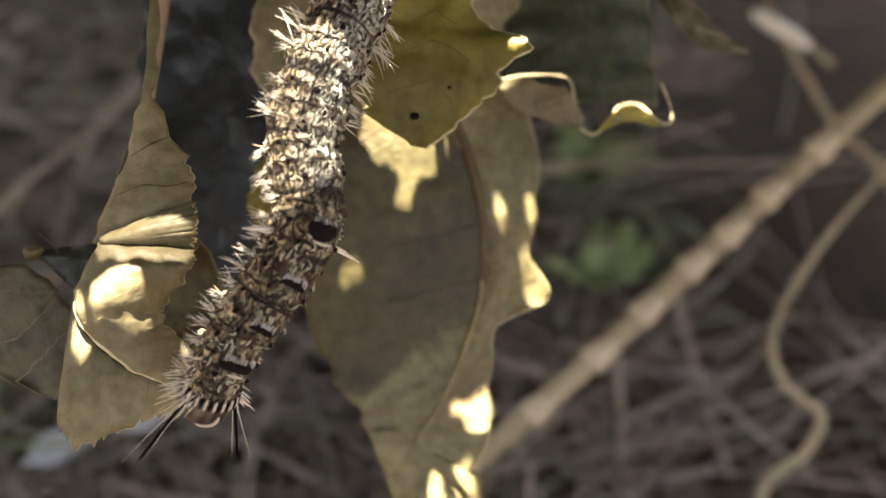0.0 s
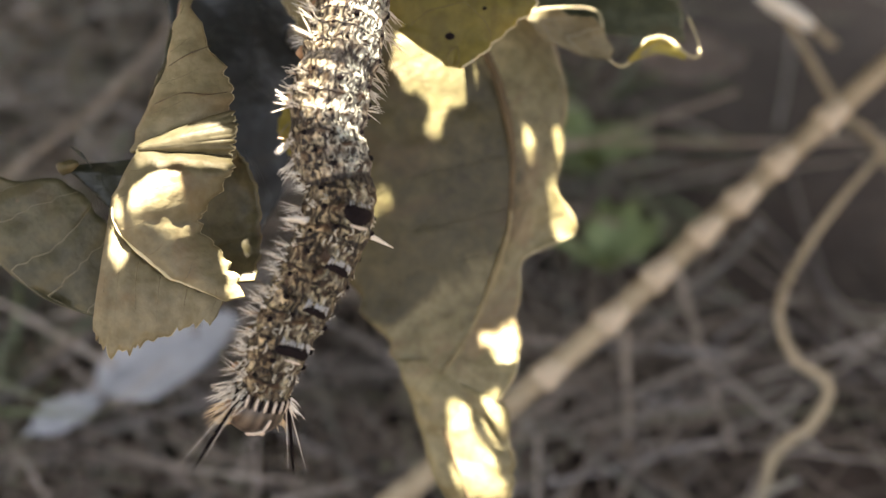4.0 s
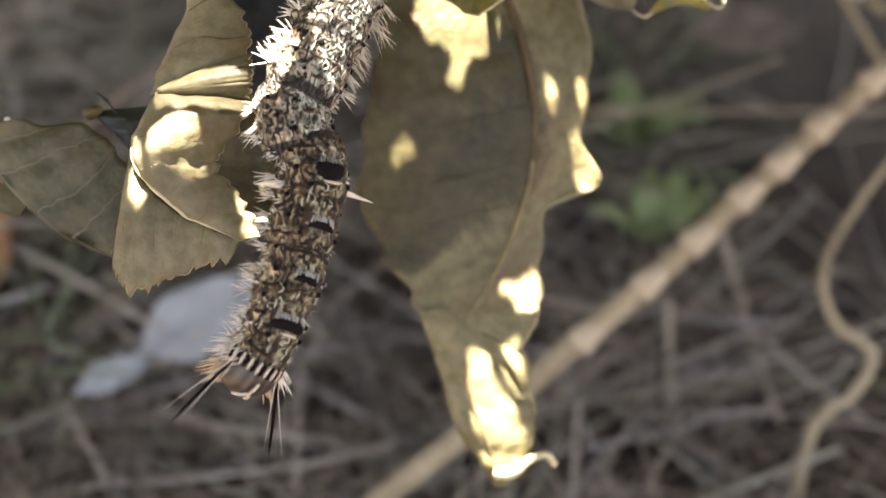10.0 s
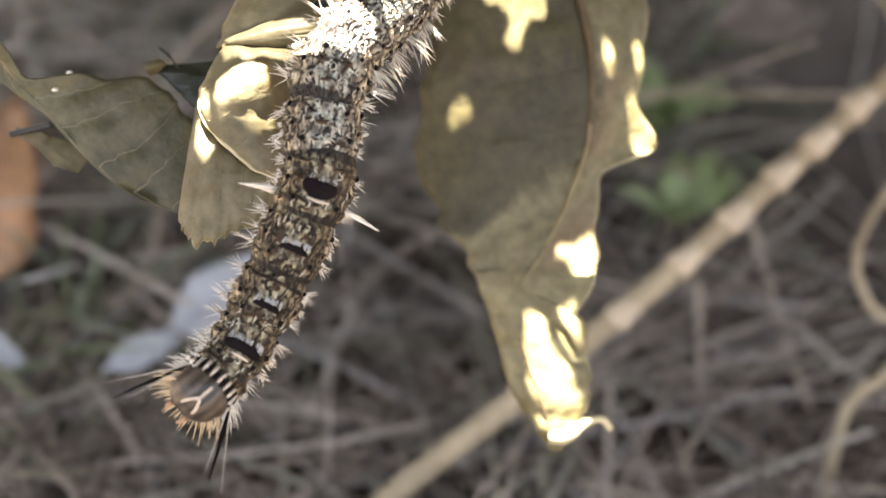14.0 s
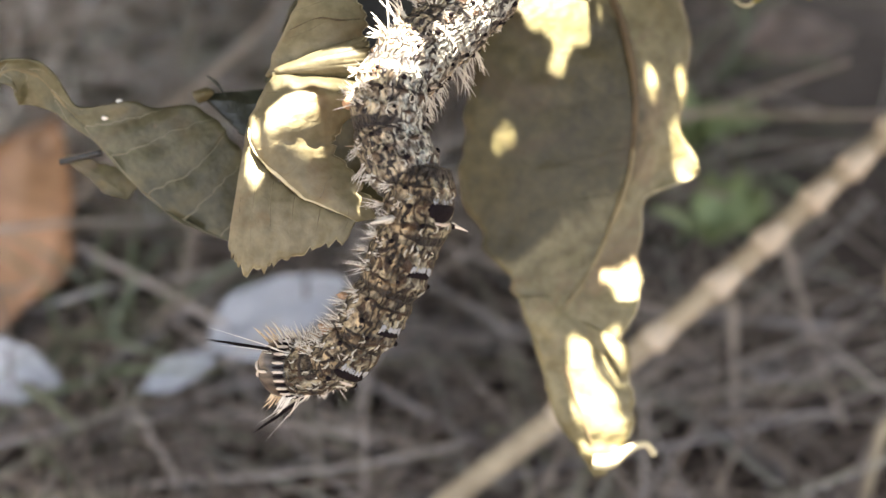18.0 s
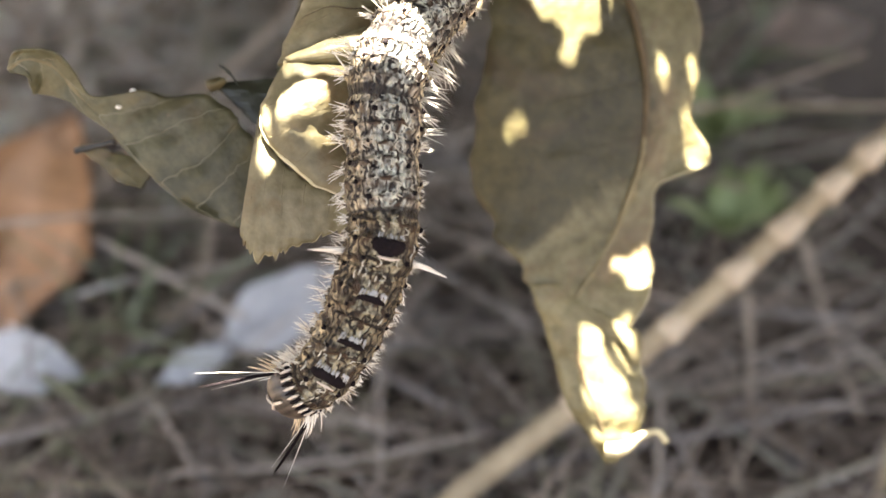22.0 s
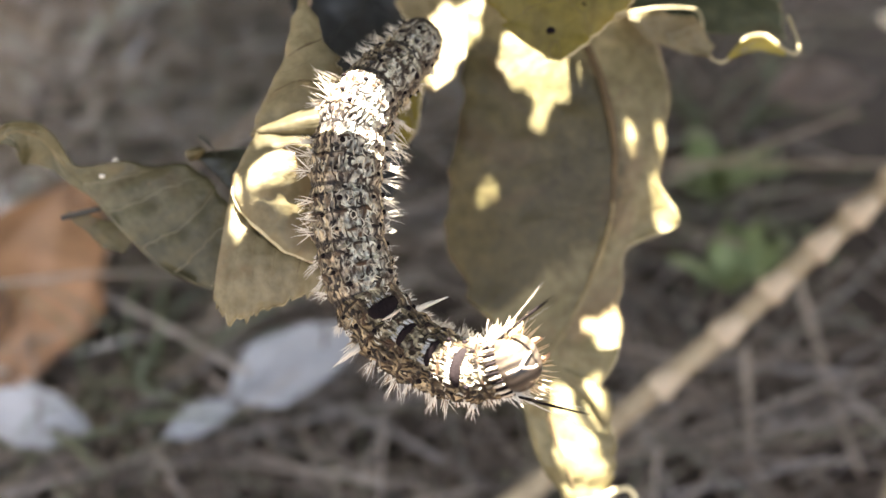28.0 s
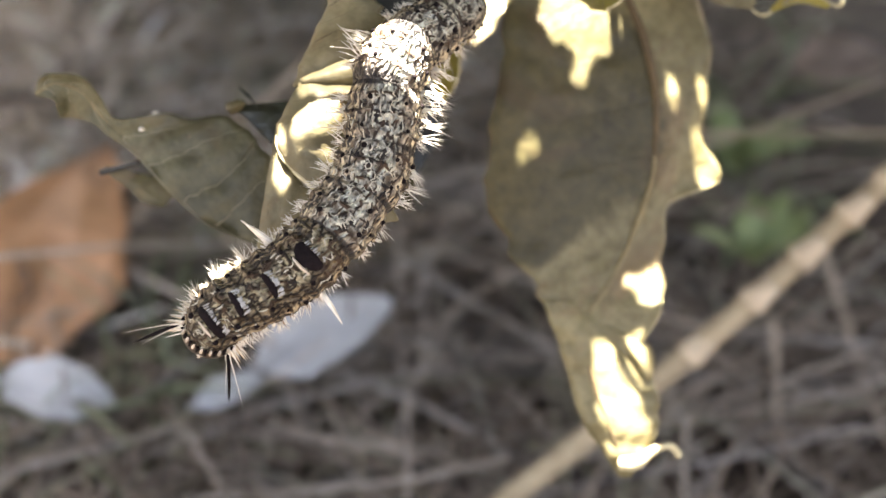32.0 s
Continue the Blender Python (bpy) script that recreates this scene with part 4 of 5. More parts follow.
# branches above, from which the leaves hang
bm = bmesh.new()
tube(bm, [at(*p) for p in curve_points([(260, -120, 240), (230, 40, 170), (150, 92, 90), (60, 74, 25), (20, 66, 0), (-20, 64, -8), (-60, 66, -5), (-110, 80, 10)], 60)], [0.0040 - 0.00004 * i for i in range(61)], 12)
part("branch", bm, M_BARK, shrub)
for top, foot in (((19, 66, 0), (19.5, 44, 0)), ((12, 66, -3), (16.6, 43.2, -11)), ((34, 68, 10), (33, 60, 8)), ((-6, 64, -6), (-5, 60, 8)), ((4, 65, -3), (5, 58, 2)), ((-10, 64, -7), (-7, 52, -12)), ((-9.6, 64, -6), (-12.4, 30, -8))):
    bm = bmesh.new()
    mid = (Vector(top) + Vector(foot)) / 2 + Vector((1, 0, 1))
    tube(bm, [at(*p) for p in curve_points([top, mid, foot], 10)], 0.0006, 7)
    part("stalk", bm, M_BARK, shrub)

# a crown of leaves added overhead, out of view, to shade the place
S = Vector((-0.06, 0.88, -0.42)).normalized()
SA = Vector((1, 0, 0)) - S * S.x
SA.normalize()
SB = SA.cross(S).normalized()
if SB.z < 0:
    SB = -SB
# holes cut through the added crown so that sun patches land at these places
GAPS = [((13.9, 27.3, -0.8), 4.6, 2.3), ((14.2, 22.9, -1), 1.1, 1.2), ((13.7, 19.8, -1), 1.1, 0.6), ((8, 11.2, -0.3), 1.6, 0.5), ((24.2, 19.7, 0.4), 0.8, 0.75), ((27.9, 19.8, 2.0), 0.8, 1.1), ((28.6, 10.4, 3.4), 1.7, 1.3),
        ((21.5, -5.4, 0.6), 1.8, 1.25), ((22.0, -3.2, 0.5), 1.1, 0.9), ((22.4, -1.4, 0.5), 0.5, 0.7), ((19.7, -4.0, 0.4), 1.1, 0.55), ((16.2, -10.8, -1.6), 1.5, 1.7), ((20.0, -10.0, -1.2), 1.3, 1.0), ((17.8, -15.4, -1.8), 2.6, 1.8), ((19.4, -19.5, -1.2), 2.6, 1.6), ((18.5, -23.5, -0.4), 1.6, 0.9),
        ((-12.8, 13.2, -25), 2.7, 1.1), ((-16.4, 9.8, -23.8), 0.9, 1.3),
        ((-4.2, 18.4, -29), 3.7, 2.8), ((4.4, 30, 0.5), 3.4, 2.2), ((2.2, 26, 0), 1.8, 1.2),
        ((38, 29.5, 0), 6.0, 0.5), ((28, 33, 0.5), 4.0, 0.5), ((25.1, 35.6, -14), 1.4, 0.45), ((8.4, -3.4, -36), 5.6, 3.0), ((5.0, -8.5, -36), 2.6, 1.5), ((-20.8, 0.4, -33.5), 2.4, 0.8)]
# where added half-clear sheets overhead weaken the sun: place and half widths
FILTERS = [((5.8, 29.3, -29), 3.8, 2.9), ((3.9, 23, -29), 3.8, 2.8), ((3.4, 18.3, -29), 3.0, 2.0)]
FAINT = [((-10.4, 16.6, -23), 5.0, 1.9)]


def crown():
    rnd = random.Random(12)
    gaps = [(Vector(p).dot(SA), Vector(p).dot(SB), a, b) for p, a, b in GAPS]
    filters = [(Vector(p).dot(SA), Vector(p).dot(SB), a, b) for p, a, b in FILTERS + FAINT]
    verts, faces = [], []

    def blade(ca, cb, up, length, width, turn, holed):
        ct, st = math.cos(turn), math.sin(turn)
        tip = rnd.uniform(-0.12, 0.12)
        near = [g for g in gaps + filters if math.hypot(g[0] - ca, g[1] - cb) < length * 0.62 + g[2]] if holed else []
        n, m = (6, 4) if not near else (84, 56) if min(min(g[2:]) for g in near) < 1.3 else (44, 28)
        f, g = np.meshgrid(np.linspace(0, 1, n + 1), np.linspace(-1, 1, m + 1), indexing="ij")
        x = length * (f - 0.5)
        y = width / 2 * np.sin(np.pi * (0.04 + 0.94 * f)) ** 0.7 * g
        a, b, h = ca + x * ct - y * st, cb + x * st + y * ct, up + tip * x + 0.12 * np.abs(y)
        first = len(verts)
        for p, q, r in zip(a.ravel(), b.ravel(), h.ravel()):
            verts.append(at(*(S * float(r) + SA * float(p) + SB * float(q))))
        am, bm_ = (a[:-1, :-1] + a[1:, 1:]) / 2, (b[:-1, :-1] + b[1:, 1:]) / 2
        keep = np.ones((n, m), bool)
        for ga, gb, ra, rb in near:
            ragged = 1 + 0.22 * np.sin(am * 2.1 + gb) * np.cos(bm_ * 2.7 + ga)
            keep &= ((am - ga) / ra) ** 2 + ((bm_ - gb) / rb) ** 2 > ragged
        for i, k in np.argwhere(keep):
            c = first + int(i) * (m + 1) + int(k)
            faces.append((c, c + 1, c + m + 2, c + m + 1))

    for i in range(-3, 5):
        for k in range(-4, 5):
            blade(i * 17 + rnd.uniform(-3, 3), k * 13 - 4 + rnd.uniform(-2, 2), 84 + rnd.uniform(-6, 6), 36, 24, rnd.uniform(-0.5, 0.5), True)
    for i in range(-3, 5):
        for k in range(-5, 4):
            blade(i * 17 + 8.5 + rnd.uniform(-3, 3), k * 13 + 2.5 + rnd.uniform(-2, 2), 96 + rnd.uniform(-4, 4), 36, 24, rnd.uniform(-0.5, 0.5), True)
    for i in range(-11, 18):
        for k in range(-1, 32):
            a, b = i * 13.5 + rnd.uniform(-4, 4), k * 12 + rnd.uniform(-4, 4)
            if -52 < a < 66 and b < 38:
                continue
            blade(a, b, 92 + rnd.uniform(-8, 8), 38, 25, rnd.uniform(0, 6.28), False)
    for i in range(-14, 15):
        for k in range(-11, -4):
            a, b = i * 13.5 + rnd.uniform(-4, 4), k * 12 + rnd.uniform(-4, 4)
            blade(a, b, 92 - 0.5 * (b + 50) + rnd.uniform(-8, 8), 38, 25, rnd.uniform(0, 6.28), False)
    me = bpy.data.meshes.new("crown")
    me.from_pydata(verts, [], faces)
    me.materials.append(M_SHADING_LEAF)
    ob = new("crown", me)
    ob.parent = shrub
    ob["label"] = "unseen leaves added overhead to block and dapple the sun"
    return ob


crown()["kind"] = "stuff"


def sun_filter(p, ra, rb, mat, up):
    """An added sheet that lets part of the sun through, left open at the crown's gaps."""
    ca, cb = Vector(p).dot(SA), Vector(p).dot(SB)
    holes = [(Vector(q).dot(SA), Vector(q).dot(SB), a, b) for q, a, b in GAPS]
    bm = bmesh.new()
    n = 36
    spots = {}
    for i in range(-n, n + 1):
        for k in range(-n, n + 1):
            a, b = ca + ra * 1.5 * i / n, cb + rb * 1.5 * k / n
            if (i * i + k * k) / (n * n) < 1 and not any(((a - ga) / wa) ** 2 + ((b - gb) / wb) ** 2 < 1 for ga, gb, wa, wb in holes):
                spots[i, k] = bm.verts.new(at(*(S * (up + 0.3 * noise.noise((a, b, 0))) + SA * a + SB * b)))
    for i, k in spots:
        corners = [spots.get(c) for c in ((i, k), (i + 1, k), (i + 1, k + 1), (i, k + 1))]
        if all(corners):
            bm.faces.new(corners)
    part("sun_filter", bm, mat, shrub, "unseen see-through sheet added overhead to dim the sun")


for up, (p, ra, rb) in enumerate(FILTERS):
    sun_filter(p, ra * 0.8, rb * 0.8, M_FILTER, 104 + 2 * up)
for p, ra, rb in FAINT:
    sun_filter(p, ra, rb, M_FAINT, 104)

# ---- the caterpillar ----
ANCHOR = at(5, 35, -22)
caterpillar = empty("caterpillar", ANCHOR, "grey-brown hairy caterpillar hanging from a leaf and swinging its head", "caterpillar")
SIZES = [2.6, 2.5, 2.7, 2.95, 3.1, 3.2, 3.35, 3.45, 3.45, 3.35, 3.05, 2.6]
REACH = {1: 2.1, 2: 2.8, 3: 3.2}


def hair(bm, root, way, length, r, droop, rnd):
    pts = [root + way * (length * f) + droop * (length * f * f) for f in (0, 0.35, 0.7, 1)]
    tube(bm, pts, [r, r * 0.85, r * 0.55, r * 0.12], 3)


def ring_surface(k, y, a):
    """A point on segment k at y along it and angle a from the back: three plump rings, with tubercles on the flanks."""
    r = SIZES[k]
    f = y / (REACH.get(k, 3.6) * 0.89)
    prof = 1.0 - 0.42 * max(0, abs(f) - 0.45) ** 1.5
    for crease in (-0.87, 0.87):
        prof -= 0.045 * math.exp(-((y - crease) / 0.25) ** 2)
    for knob_y, knob_a, high in ((0.0, 1.42, 0.10), (-1.5, 1.85, 0.08), (1.5, 1.85, 0.08), (1.5, 0.55, 0.05)):
        prof += high * math.exp(-((y - knob_y) / 0.55) ** 2 - ((abs(a) - knob_a) / 0.17) ** 2)
    low = 0.88 if math.cos(a) < 0 else 1.0
    return Vector((math.sin(a) * r * prof * 1.02, y, math.cos(a) * r * prof * low)) * 0.001


def velvet(k, ob, wide, long_, rnd):
    """A black velvety band across the back, with the pale scales that overhang it."""
    bm = bmesh.new()
    rows = []
    for i in range(9):
        row = []
        for j in range(17):
            g = 2 * j / 16 - 1
            y = 0.4 + (2 * i / 8 - 1) * long_ * math.sqrt(max(0.02, 1 - abs(g) ** 3.0)) - (0.30 if k == 5 else -0.25) * g * g
            y += 0.09 * noise.noise((g * 5, k, i * 0.4))
            edge = (1 - (2 * i / 8 - 1) ** 2) * (1 - g ** 4)
            p = ring_surface(k, y, g * wide)
            row.append(bm.verts.new(Vector((p.x, 0, p.z)) * (1 + 0.08 * edge ** 0.5 - 0.01 + 0.02 * noise.noise(p * 5000)) + Vector((0, p.y, 0))))
        rows.append(row)
    for r0, r1 in zip(rows, rows[1:]):
        for j in range(16):
            bm.faces.new((r0[j], r0[j + 1], r1[j + 1], r1[j]))
    part("dorsal_band", bm, M_BLACK, ob, "black velvety band across the back")
    bm = bmesh.new()
    for i in range(26 if k < 5 else 16):
        g = rnd.uniform(-0.85, 0.85)
        root = ring_surface(k, 0.4 - long_ - 0.35 + rnd.uniform(-0.1, 0.15), g * wide)
        hair(bm, root, Vector((math.sin(g * wide) * 0.4, 1.0, 0.34 + rnd.gauss(0, 0.06))).normalized(), 0.001 * rnd.uniform(0.5, 0.9), 0.00011, Vector((0, 0, -0.3)), rnd)
    part("band_tuft", bm, M_GREYHAIR, ob, "short blue-grey scales over the black band")
    if k in (2, 5):
        bm = bmesh.new()
        edge = 0.4 + long_ + (0.10 if k == 5 else 0.22)
        tube(bm, [ring_surface(k, edge - 0.5 * (g / 0.5) ** 2 * (0.6 if k == 5 else -0.3), g) * 1.02 for g in (-0.36, -0.25, -0.12, 0.02, 0.15, 0.28)], [0.00006, 0.00011, 0.00015, 0.00014, 0.00011, 0.00006], 6)
        part("pale_lip", bm, M_LIP, ob, "pale pinkish crescent by the black band")


def tuft(bm, k, y, a, aim, n, tall, r, rnd, fan=0.16):
    """A clump of stiff hairs from one tubercle."""
    for i in range(n):
        way = (aim + Vector((rnd.gauss(0, fan), rnd.gauss(0, fan * 1.3), rnd.gauss(0, fan)))).normalized()
        root = ring_surface(k, y + rnd.gauss(0, 0.16), a + rnd.gauss(0, 0.05)) * 0.97
        hair(bm, root, way, 0.001 * tall * rnd.uniform(0.45, 1.0), r * rnd.uniform(0.7, 1.2), Vector((0, rnd.uniform(-0.1, 0.2), -0.08)), rnd)


def segment(k):
    rnd = random.Random(100 + k)
    bm = bmesh.new()
    skin_map = bm.loops.layers.uv.new("skin")
    n, m, half = 64, 34, REACH.get(k, 3.6)
    rows, ys = [], []
    for i in range(m + 1):
        y = (2 * i / m - 1) * half
        shut = 1 if 0 < i < m else 0.75
        row = []
        for j in range(n):
            p = ring_surface(k, y, 6.2832 * (j / n - 0.5))
            lump = 1 + 0.035 * noise.noise(p * 1500 + Vector((k * 3.1, 0, 0))) + 0.03 * noise.noise(p * 3000)
            row.append(bm.verts.new((p.x * lump * shut, p.y, p.z * lump * shut)))
        rows.append(row)
        ys.append(y)
    for i in range(m):
        for j in range(n):
            face = bm.faces.new((rows[i][j], rows[i + 1][j], rows[i + 1][(j + 1) % n], rows[i][(j + 1) % n]))
            for loop, (fj, fi) in zip(face.loops, ((j, i), (j, i + 1), (j + 1, i + 1), (j + 1, i))):
                loop[skin_map].uv = (6.2832 * (fj / n - 0.5) * SIZES[k], ys[fi])
    bm.faces.new(rows[0])
    bm.faces.new(rows[-1][::-1])
    ob = part("segment", bm, M_SKIN_FRONT if k < 6 else M_SKIN, caterpillar)
    if k in (2, 3, 4, 5):
        velvet(k, ob, {2: 0.74, 3: 0.46, 4: 0.46, 5: 0.52}[k], {2: 0.56, 3: 0.36, 4: 0.36, 5: 0.86}[k], rnd)
    # black warts in pairs
    for y, a in ((-1.25, 0.50), (1.5, 0.62), (0.15, 1.02), (-1.6, 1.22)):
        if k < 2 or (k < 6 and a < 0.6):
            continue
        for sgn in (-1, 1):
            bm = bmesh.new()
            bmesh.ops.create_icosphere(bm, subdivisions=1, radius=0.00025 * rnd.uniform(0.8, 1.3), matrix=Matrix.Translation(ring_surface(k, y + rnd.uniform(-0.2, 0.2), sgn * a) * 1.0))
            part("wart", bm, M_BLACK, ob)
    # raised pale dashes down the back
    bm = bmesh.new()
    for i in range(26 if k > 5 else 16):
        a, y = rnd.gauss(0, 0.55), rnd.uniform(-2.2, 2.2)
        if k in (2, 3, 4, 5) and abs(y - 0.4) < 1.1 and abs(a) < 0.8:
            continue
        L, turn = rnd.uniform(0.25, 0.55), rnd.gauss(0, 0.12)
        tube(bm, [ring_surface(k, y + L * f, a + turn * f * f) * 1.006 for f in (-1, -0.4, 0.3, 1)], [0.00003, 0.00008, 0.00009, 0.00003], 5)
    if len(bm.verts):
        part("skin_ridge", bm, M_RIDGE, ob, "raised pale dashes on the skin")["kind"] = "stuff"
    else:
        bm.free()
    # stiff hairs in clumps on the flanks
    front = k <= 4
    for sgn in (-1, 1):
        bm, brown = bmesh.new(), bmesh.new()
        for y, a, tall in ((0.0, 1.42, 0.7), (-1.5, 1.85, 1.8), (1.5, 1.85, 1.8), (0.2, 2.15, 2.1)):
            if abs(y) > half - 0.6:
                continue
            a = sgn * (a + rnd.gauss(0, 0.06))
            aim = Vector((math.sin(a), rnd.gauss(0.10, 0.25), math.cos(a) * 0.8 + rnd.gauss(0, 0.1)))
            tuft(bm, k, y, a, aim, 11, tall * rnd.uniform(0.75, 1.15) * (1.1 if front else 1.0), 0.000055, rnd, 0.26)
            tuft(brown, k, y, a, aim, 3 if front else 1, tall * 0.7, 0.00008, rnd)
        for i in range(9):
            a = sgn * rnd.uniform(1.3, 2.0)
            tuft(bm, k, rnd.uniform(-2.0, 2.0) * half / 3.6, a, Vector((math.sin(a), rnd.gauss(0.3, 0.3), math.cos(a))), 2, rnd.uniform(0.5, 1.0), 0.00009, rnd, 0.2)
        part("fringe", bm, M_HAIR, ob, "pale cream side hairs")
        part("fringe", brown, M_BROWNHAIR, ob, "brown side hairs")
    # long clumps where the body bends by the claspers
    if k in (7, 8, 9):
        for sgn in (-1, 1):
            bm = bmesh.new()
            for y in (-1.4, 0.2, 1.6):
                a = sgn * rnd.gauss(1.45, 0.08)
                aim = Vector((math.sin(a), rnd.gauss(0.0, 0.25), math.cos(a)))
                tuft(bm, k, y, a, aim, 9 if sgn < 0 else 4, rnd.uniform(3.0, 4.4) * (0.6 if k == 7 else 1.0), 0.00008, rnd, 0.17)
            part("long_tuft", bm, M_HAIR, ob, "long white hairs")
    if k == 5:
        for sgn in (-1, 1):
            bm = bmesh.new()
            aim = Vector((sgn, 0.16, 0.16))
            tuft(bm, k, 1.4, sgn * 1.5, aim, 5, 2.6, 0.00016, rnd, 0.06)
            hair(bm, ring_surface(k, 1.4, sgn * 1.5) * 0.92, aim.normalized(), 0.0036, 0.00036, Vector((0, 0.03, 0)), rnd)
            part("spike", bm, M_HAIR, ob, "pale pointed hair spike")
    # legs
    if k in (1, 2, 3, 7, 8, 9, 10):
        for sgn in (-1, 1):
            bm = bmesh.new()
            L = 1.4 if k < 4 else 1.3
            r = 0.45 if k < 4 else 0.8
            low = SIZES[k] * 0.8
            tube(bm, [Vector((sgn * 1.1, 0.2, -low)) * 0.001, Vector((sgn * 1.3, 0.3, -low - L * 0.6)) * 0.001, Vector((sgn * 1.2, 0.6, -low - L)) * 0.001], [0.001 * r, 0.0008 * r, 0.0003 * r if k < 4 else 0.0007 * r], 8)
            part("leg" if k < 4 else "proleg", bm, M_FOOT, ob, "orange-brown stubby leg")
    # black hair pencils by the head
    if k == 1:
        for sgn in (-1, 1):
            bm = bmesh.new()
            way = Vector((sgn * 0.50, 1.0, 0.12)).normalized()
            for i in range(14):
                root = ring_surface(k, 1.3 + rnd.uniform(-0.1, 0.1), sgn * (1.25 + rnd.uniform(-0.04, 0.04))) * 0.95
                hair(bm, root, (way + Vector((rnd.gauss(0, 0.012), 0, rnd.gauss(0, 0.012)))).normalized(), 0.001 * rnd.uniform(4.5, 8.6), 0.00011, Vector((-sgn * 0.06, 0, 0)), rnd)
            part("hair_pencil", bm, M_BLACK, ob, "long black hair pencil")
            bm = bmesh.new()
            tuft(bm, k, 1.3, sgn * 1.25, way, 9, 2.2, 0.00010, rnd, 0.10)
            for i in range(2):
                hair(bm, ring_surface(k, 1.3, sgn * 1.25) * 0.95, Vector((sgn * (0.36 + 0.3 * i), 1.0, 0.05)).normalized(), 0.001 * rnd.uniform(7.0, 9.0), 0.00006, Vector((0, 0, 0.05)), rnd)
            part("whisker", bm, M_HAIR, ob, "white hairs at the foot of the black pencil")
    return ob


def head():
    rnd = random.Random(77)
    bm = bmesh.new()
    bmesh.ops.create_uvsphere(bm, u_segments=36, v_segments=22, radius=0.0026, matrix=Matrix.Diagonal((1.04, 0.92, 1.0, 1)))
    for v in bm.verts:
        if v.co.y > 0:
            v.co *= 1 - 0.05 * math.exp(-(v.co.x / 0.00035) ** 2)
    ob = part("head", bm, M_HEAD, caterpillar, "brown striped head capsule with a pale fork")

    def face(x, a):
        """A point of the face: x mm to the side, a degrees down from the crown."""
        c = math.sqrt(max(0.1, 1 - (x / 2.75) ** 2))
        return Vector((x, 2.45 * math.sin(radians(a)) * c, 2.66 * math.cos(radians(a)) * c)) * 0.001

    for name, pts, r in (("fork_line", [(0, 4), (0.02, 20), (0, 36)], 0.16), ("fork_line", [(0, 35), (0.36, 48), (0.62, 62), (0.66, 72)], 0.16), ("fork_line", [(0, 35), (-0.36, 48), (-0.62, 62), (-0.66, 72)], 0.16)):
        bm = bmesh.new()
        tube(bm, curve_points([face(*p) for p in pts], 8), [0.001 * r * (0.55 + 0.45 * math.sin(math.pi * (0.12 + 0.8 * i / 8))) for i in range(9)], 6)
        part(name, bm, M_LIP, ob, "pale line on the face")
    # collar of black and white beads
    for row_y, count in ((-1.05, 21),):
        for i in range(count):
            a = (i - count // 2) * 0.155
            bm = bmesh.new()
            bmesh.ops.create_icosphere(bm, subdivisions=1, radius=0.00030, matrix=Matrix.Translation(Vector((math.sin(a) * 2.72, row_y, math.cos(a) * 2.66)) * 0.001) @ Matrix.Rotation(a, 4, "Y") @ Matrix.Diagonal((0.55, 2.5, 0.6, 1)))
            part("collar_bead", bm, M_LIP if i % 2 == 0 else M_BLACK, ob)
    for sgn in (-1, 1):
        bm = bmesh.new()
        tube(bm, [Vector((sgn * 0.9, 1.9, -1.3)) * 0.001, Vector((sgn * 0.9, 2.4, -1.7)) * 0.001, Vector((sgn * 0.7, 2.6, -1.9)) * 0.001], [0.0003, 0.0002, 0.0001], 7)
        part("mouthpart", bm, M_FOOT, ob)
    for name, mat, n, label in (("collar_hair", M_HAIR, 60, "pale hairs round the head"), ("mouth_hair", M_CREAM, 70, "cream-orange hairs round the mouth")):
        bm = bmesh.new()
        for i in range(n):
            if name == "collar_hair":
                a = rnd.choice((-1, 1)) * rnd.uniform(0.95, 2.6)
                root, spread = Vector((math.sin(a) * 2.5, rnd.uniform(-1.6, -0.4), math.cos(a) * 2.4)), rnd.uniform(0.0, 0.6)
            else:
                a = rnd.choice((-1, 1)) * rnd.uniform(1.2, 3.1)
                root, spread = Vector((math.sin(a) * 2.2, rnd.uniform(0.0, 1.0), math.cos(a) * 2.1)), rnd.uniform(0.3, 0.9)
            way = Vector((math.sin(a), spread, math.cos(a))).normalized()
            hair(bm, root * 0.001, way, 0.001 * rnd.uniform(0.8, 2.3), 0.00010, Vector((0, 0.25, 0)), rnd)
        part(name, bm, mat, ob, label)
    return ob


SEGMENTS = [head()] + [segment(k) for k in range(1, 12)]

# ---- movement: stations from the head's front to the rear ----
KNOTS = (0.0, 2.4, 5.4, 7.0, 8.4, 11.0, 18.0)
BENDS = []


def bend(t, side, *points):
    """One attitude of the body at t seconds: side says how far the back turns from the viewer."""
    BENDS.append((t, side, [Vector(p) for p in points]))


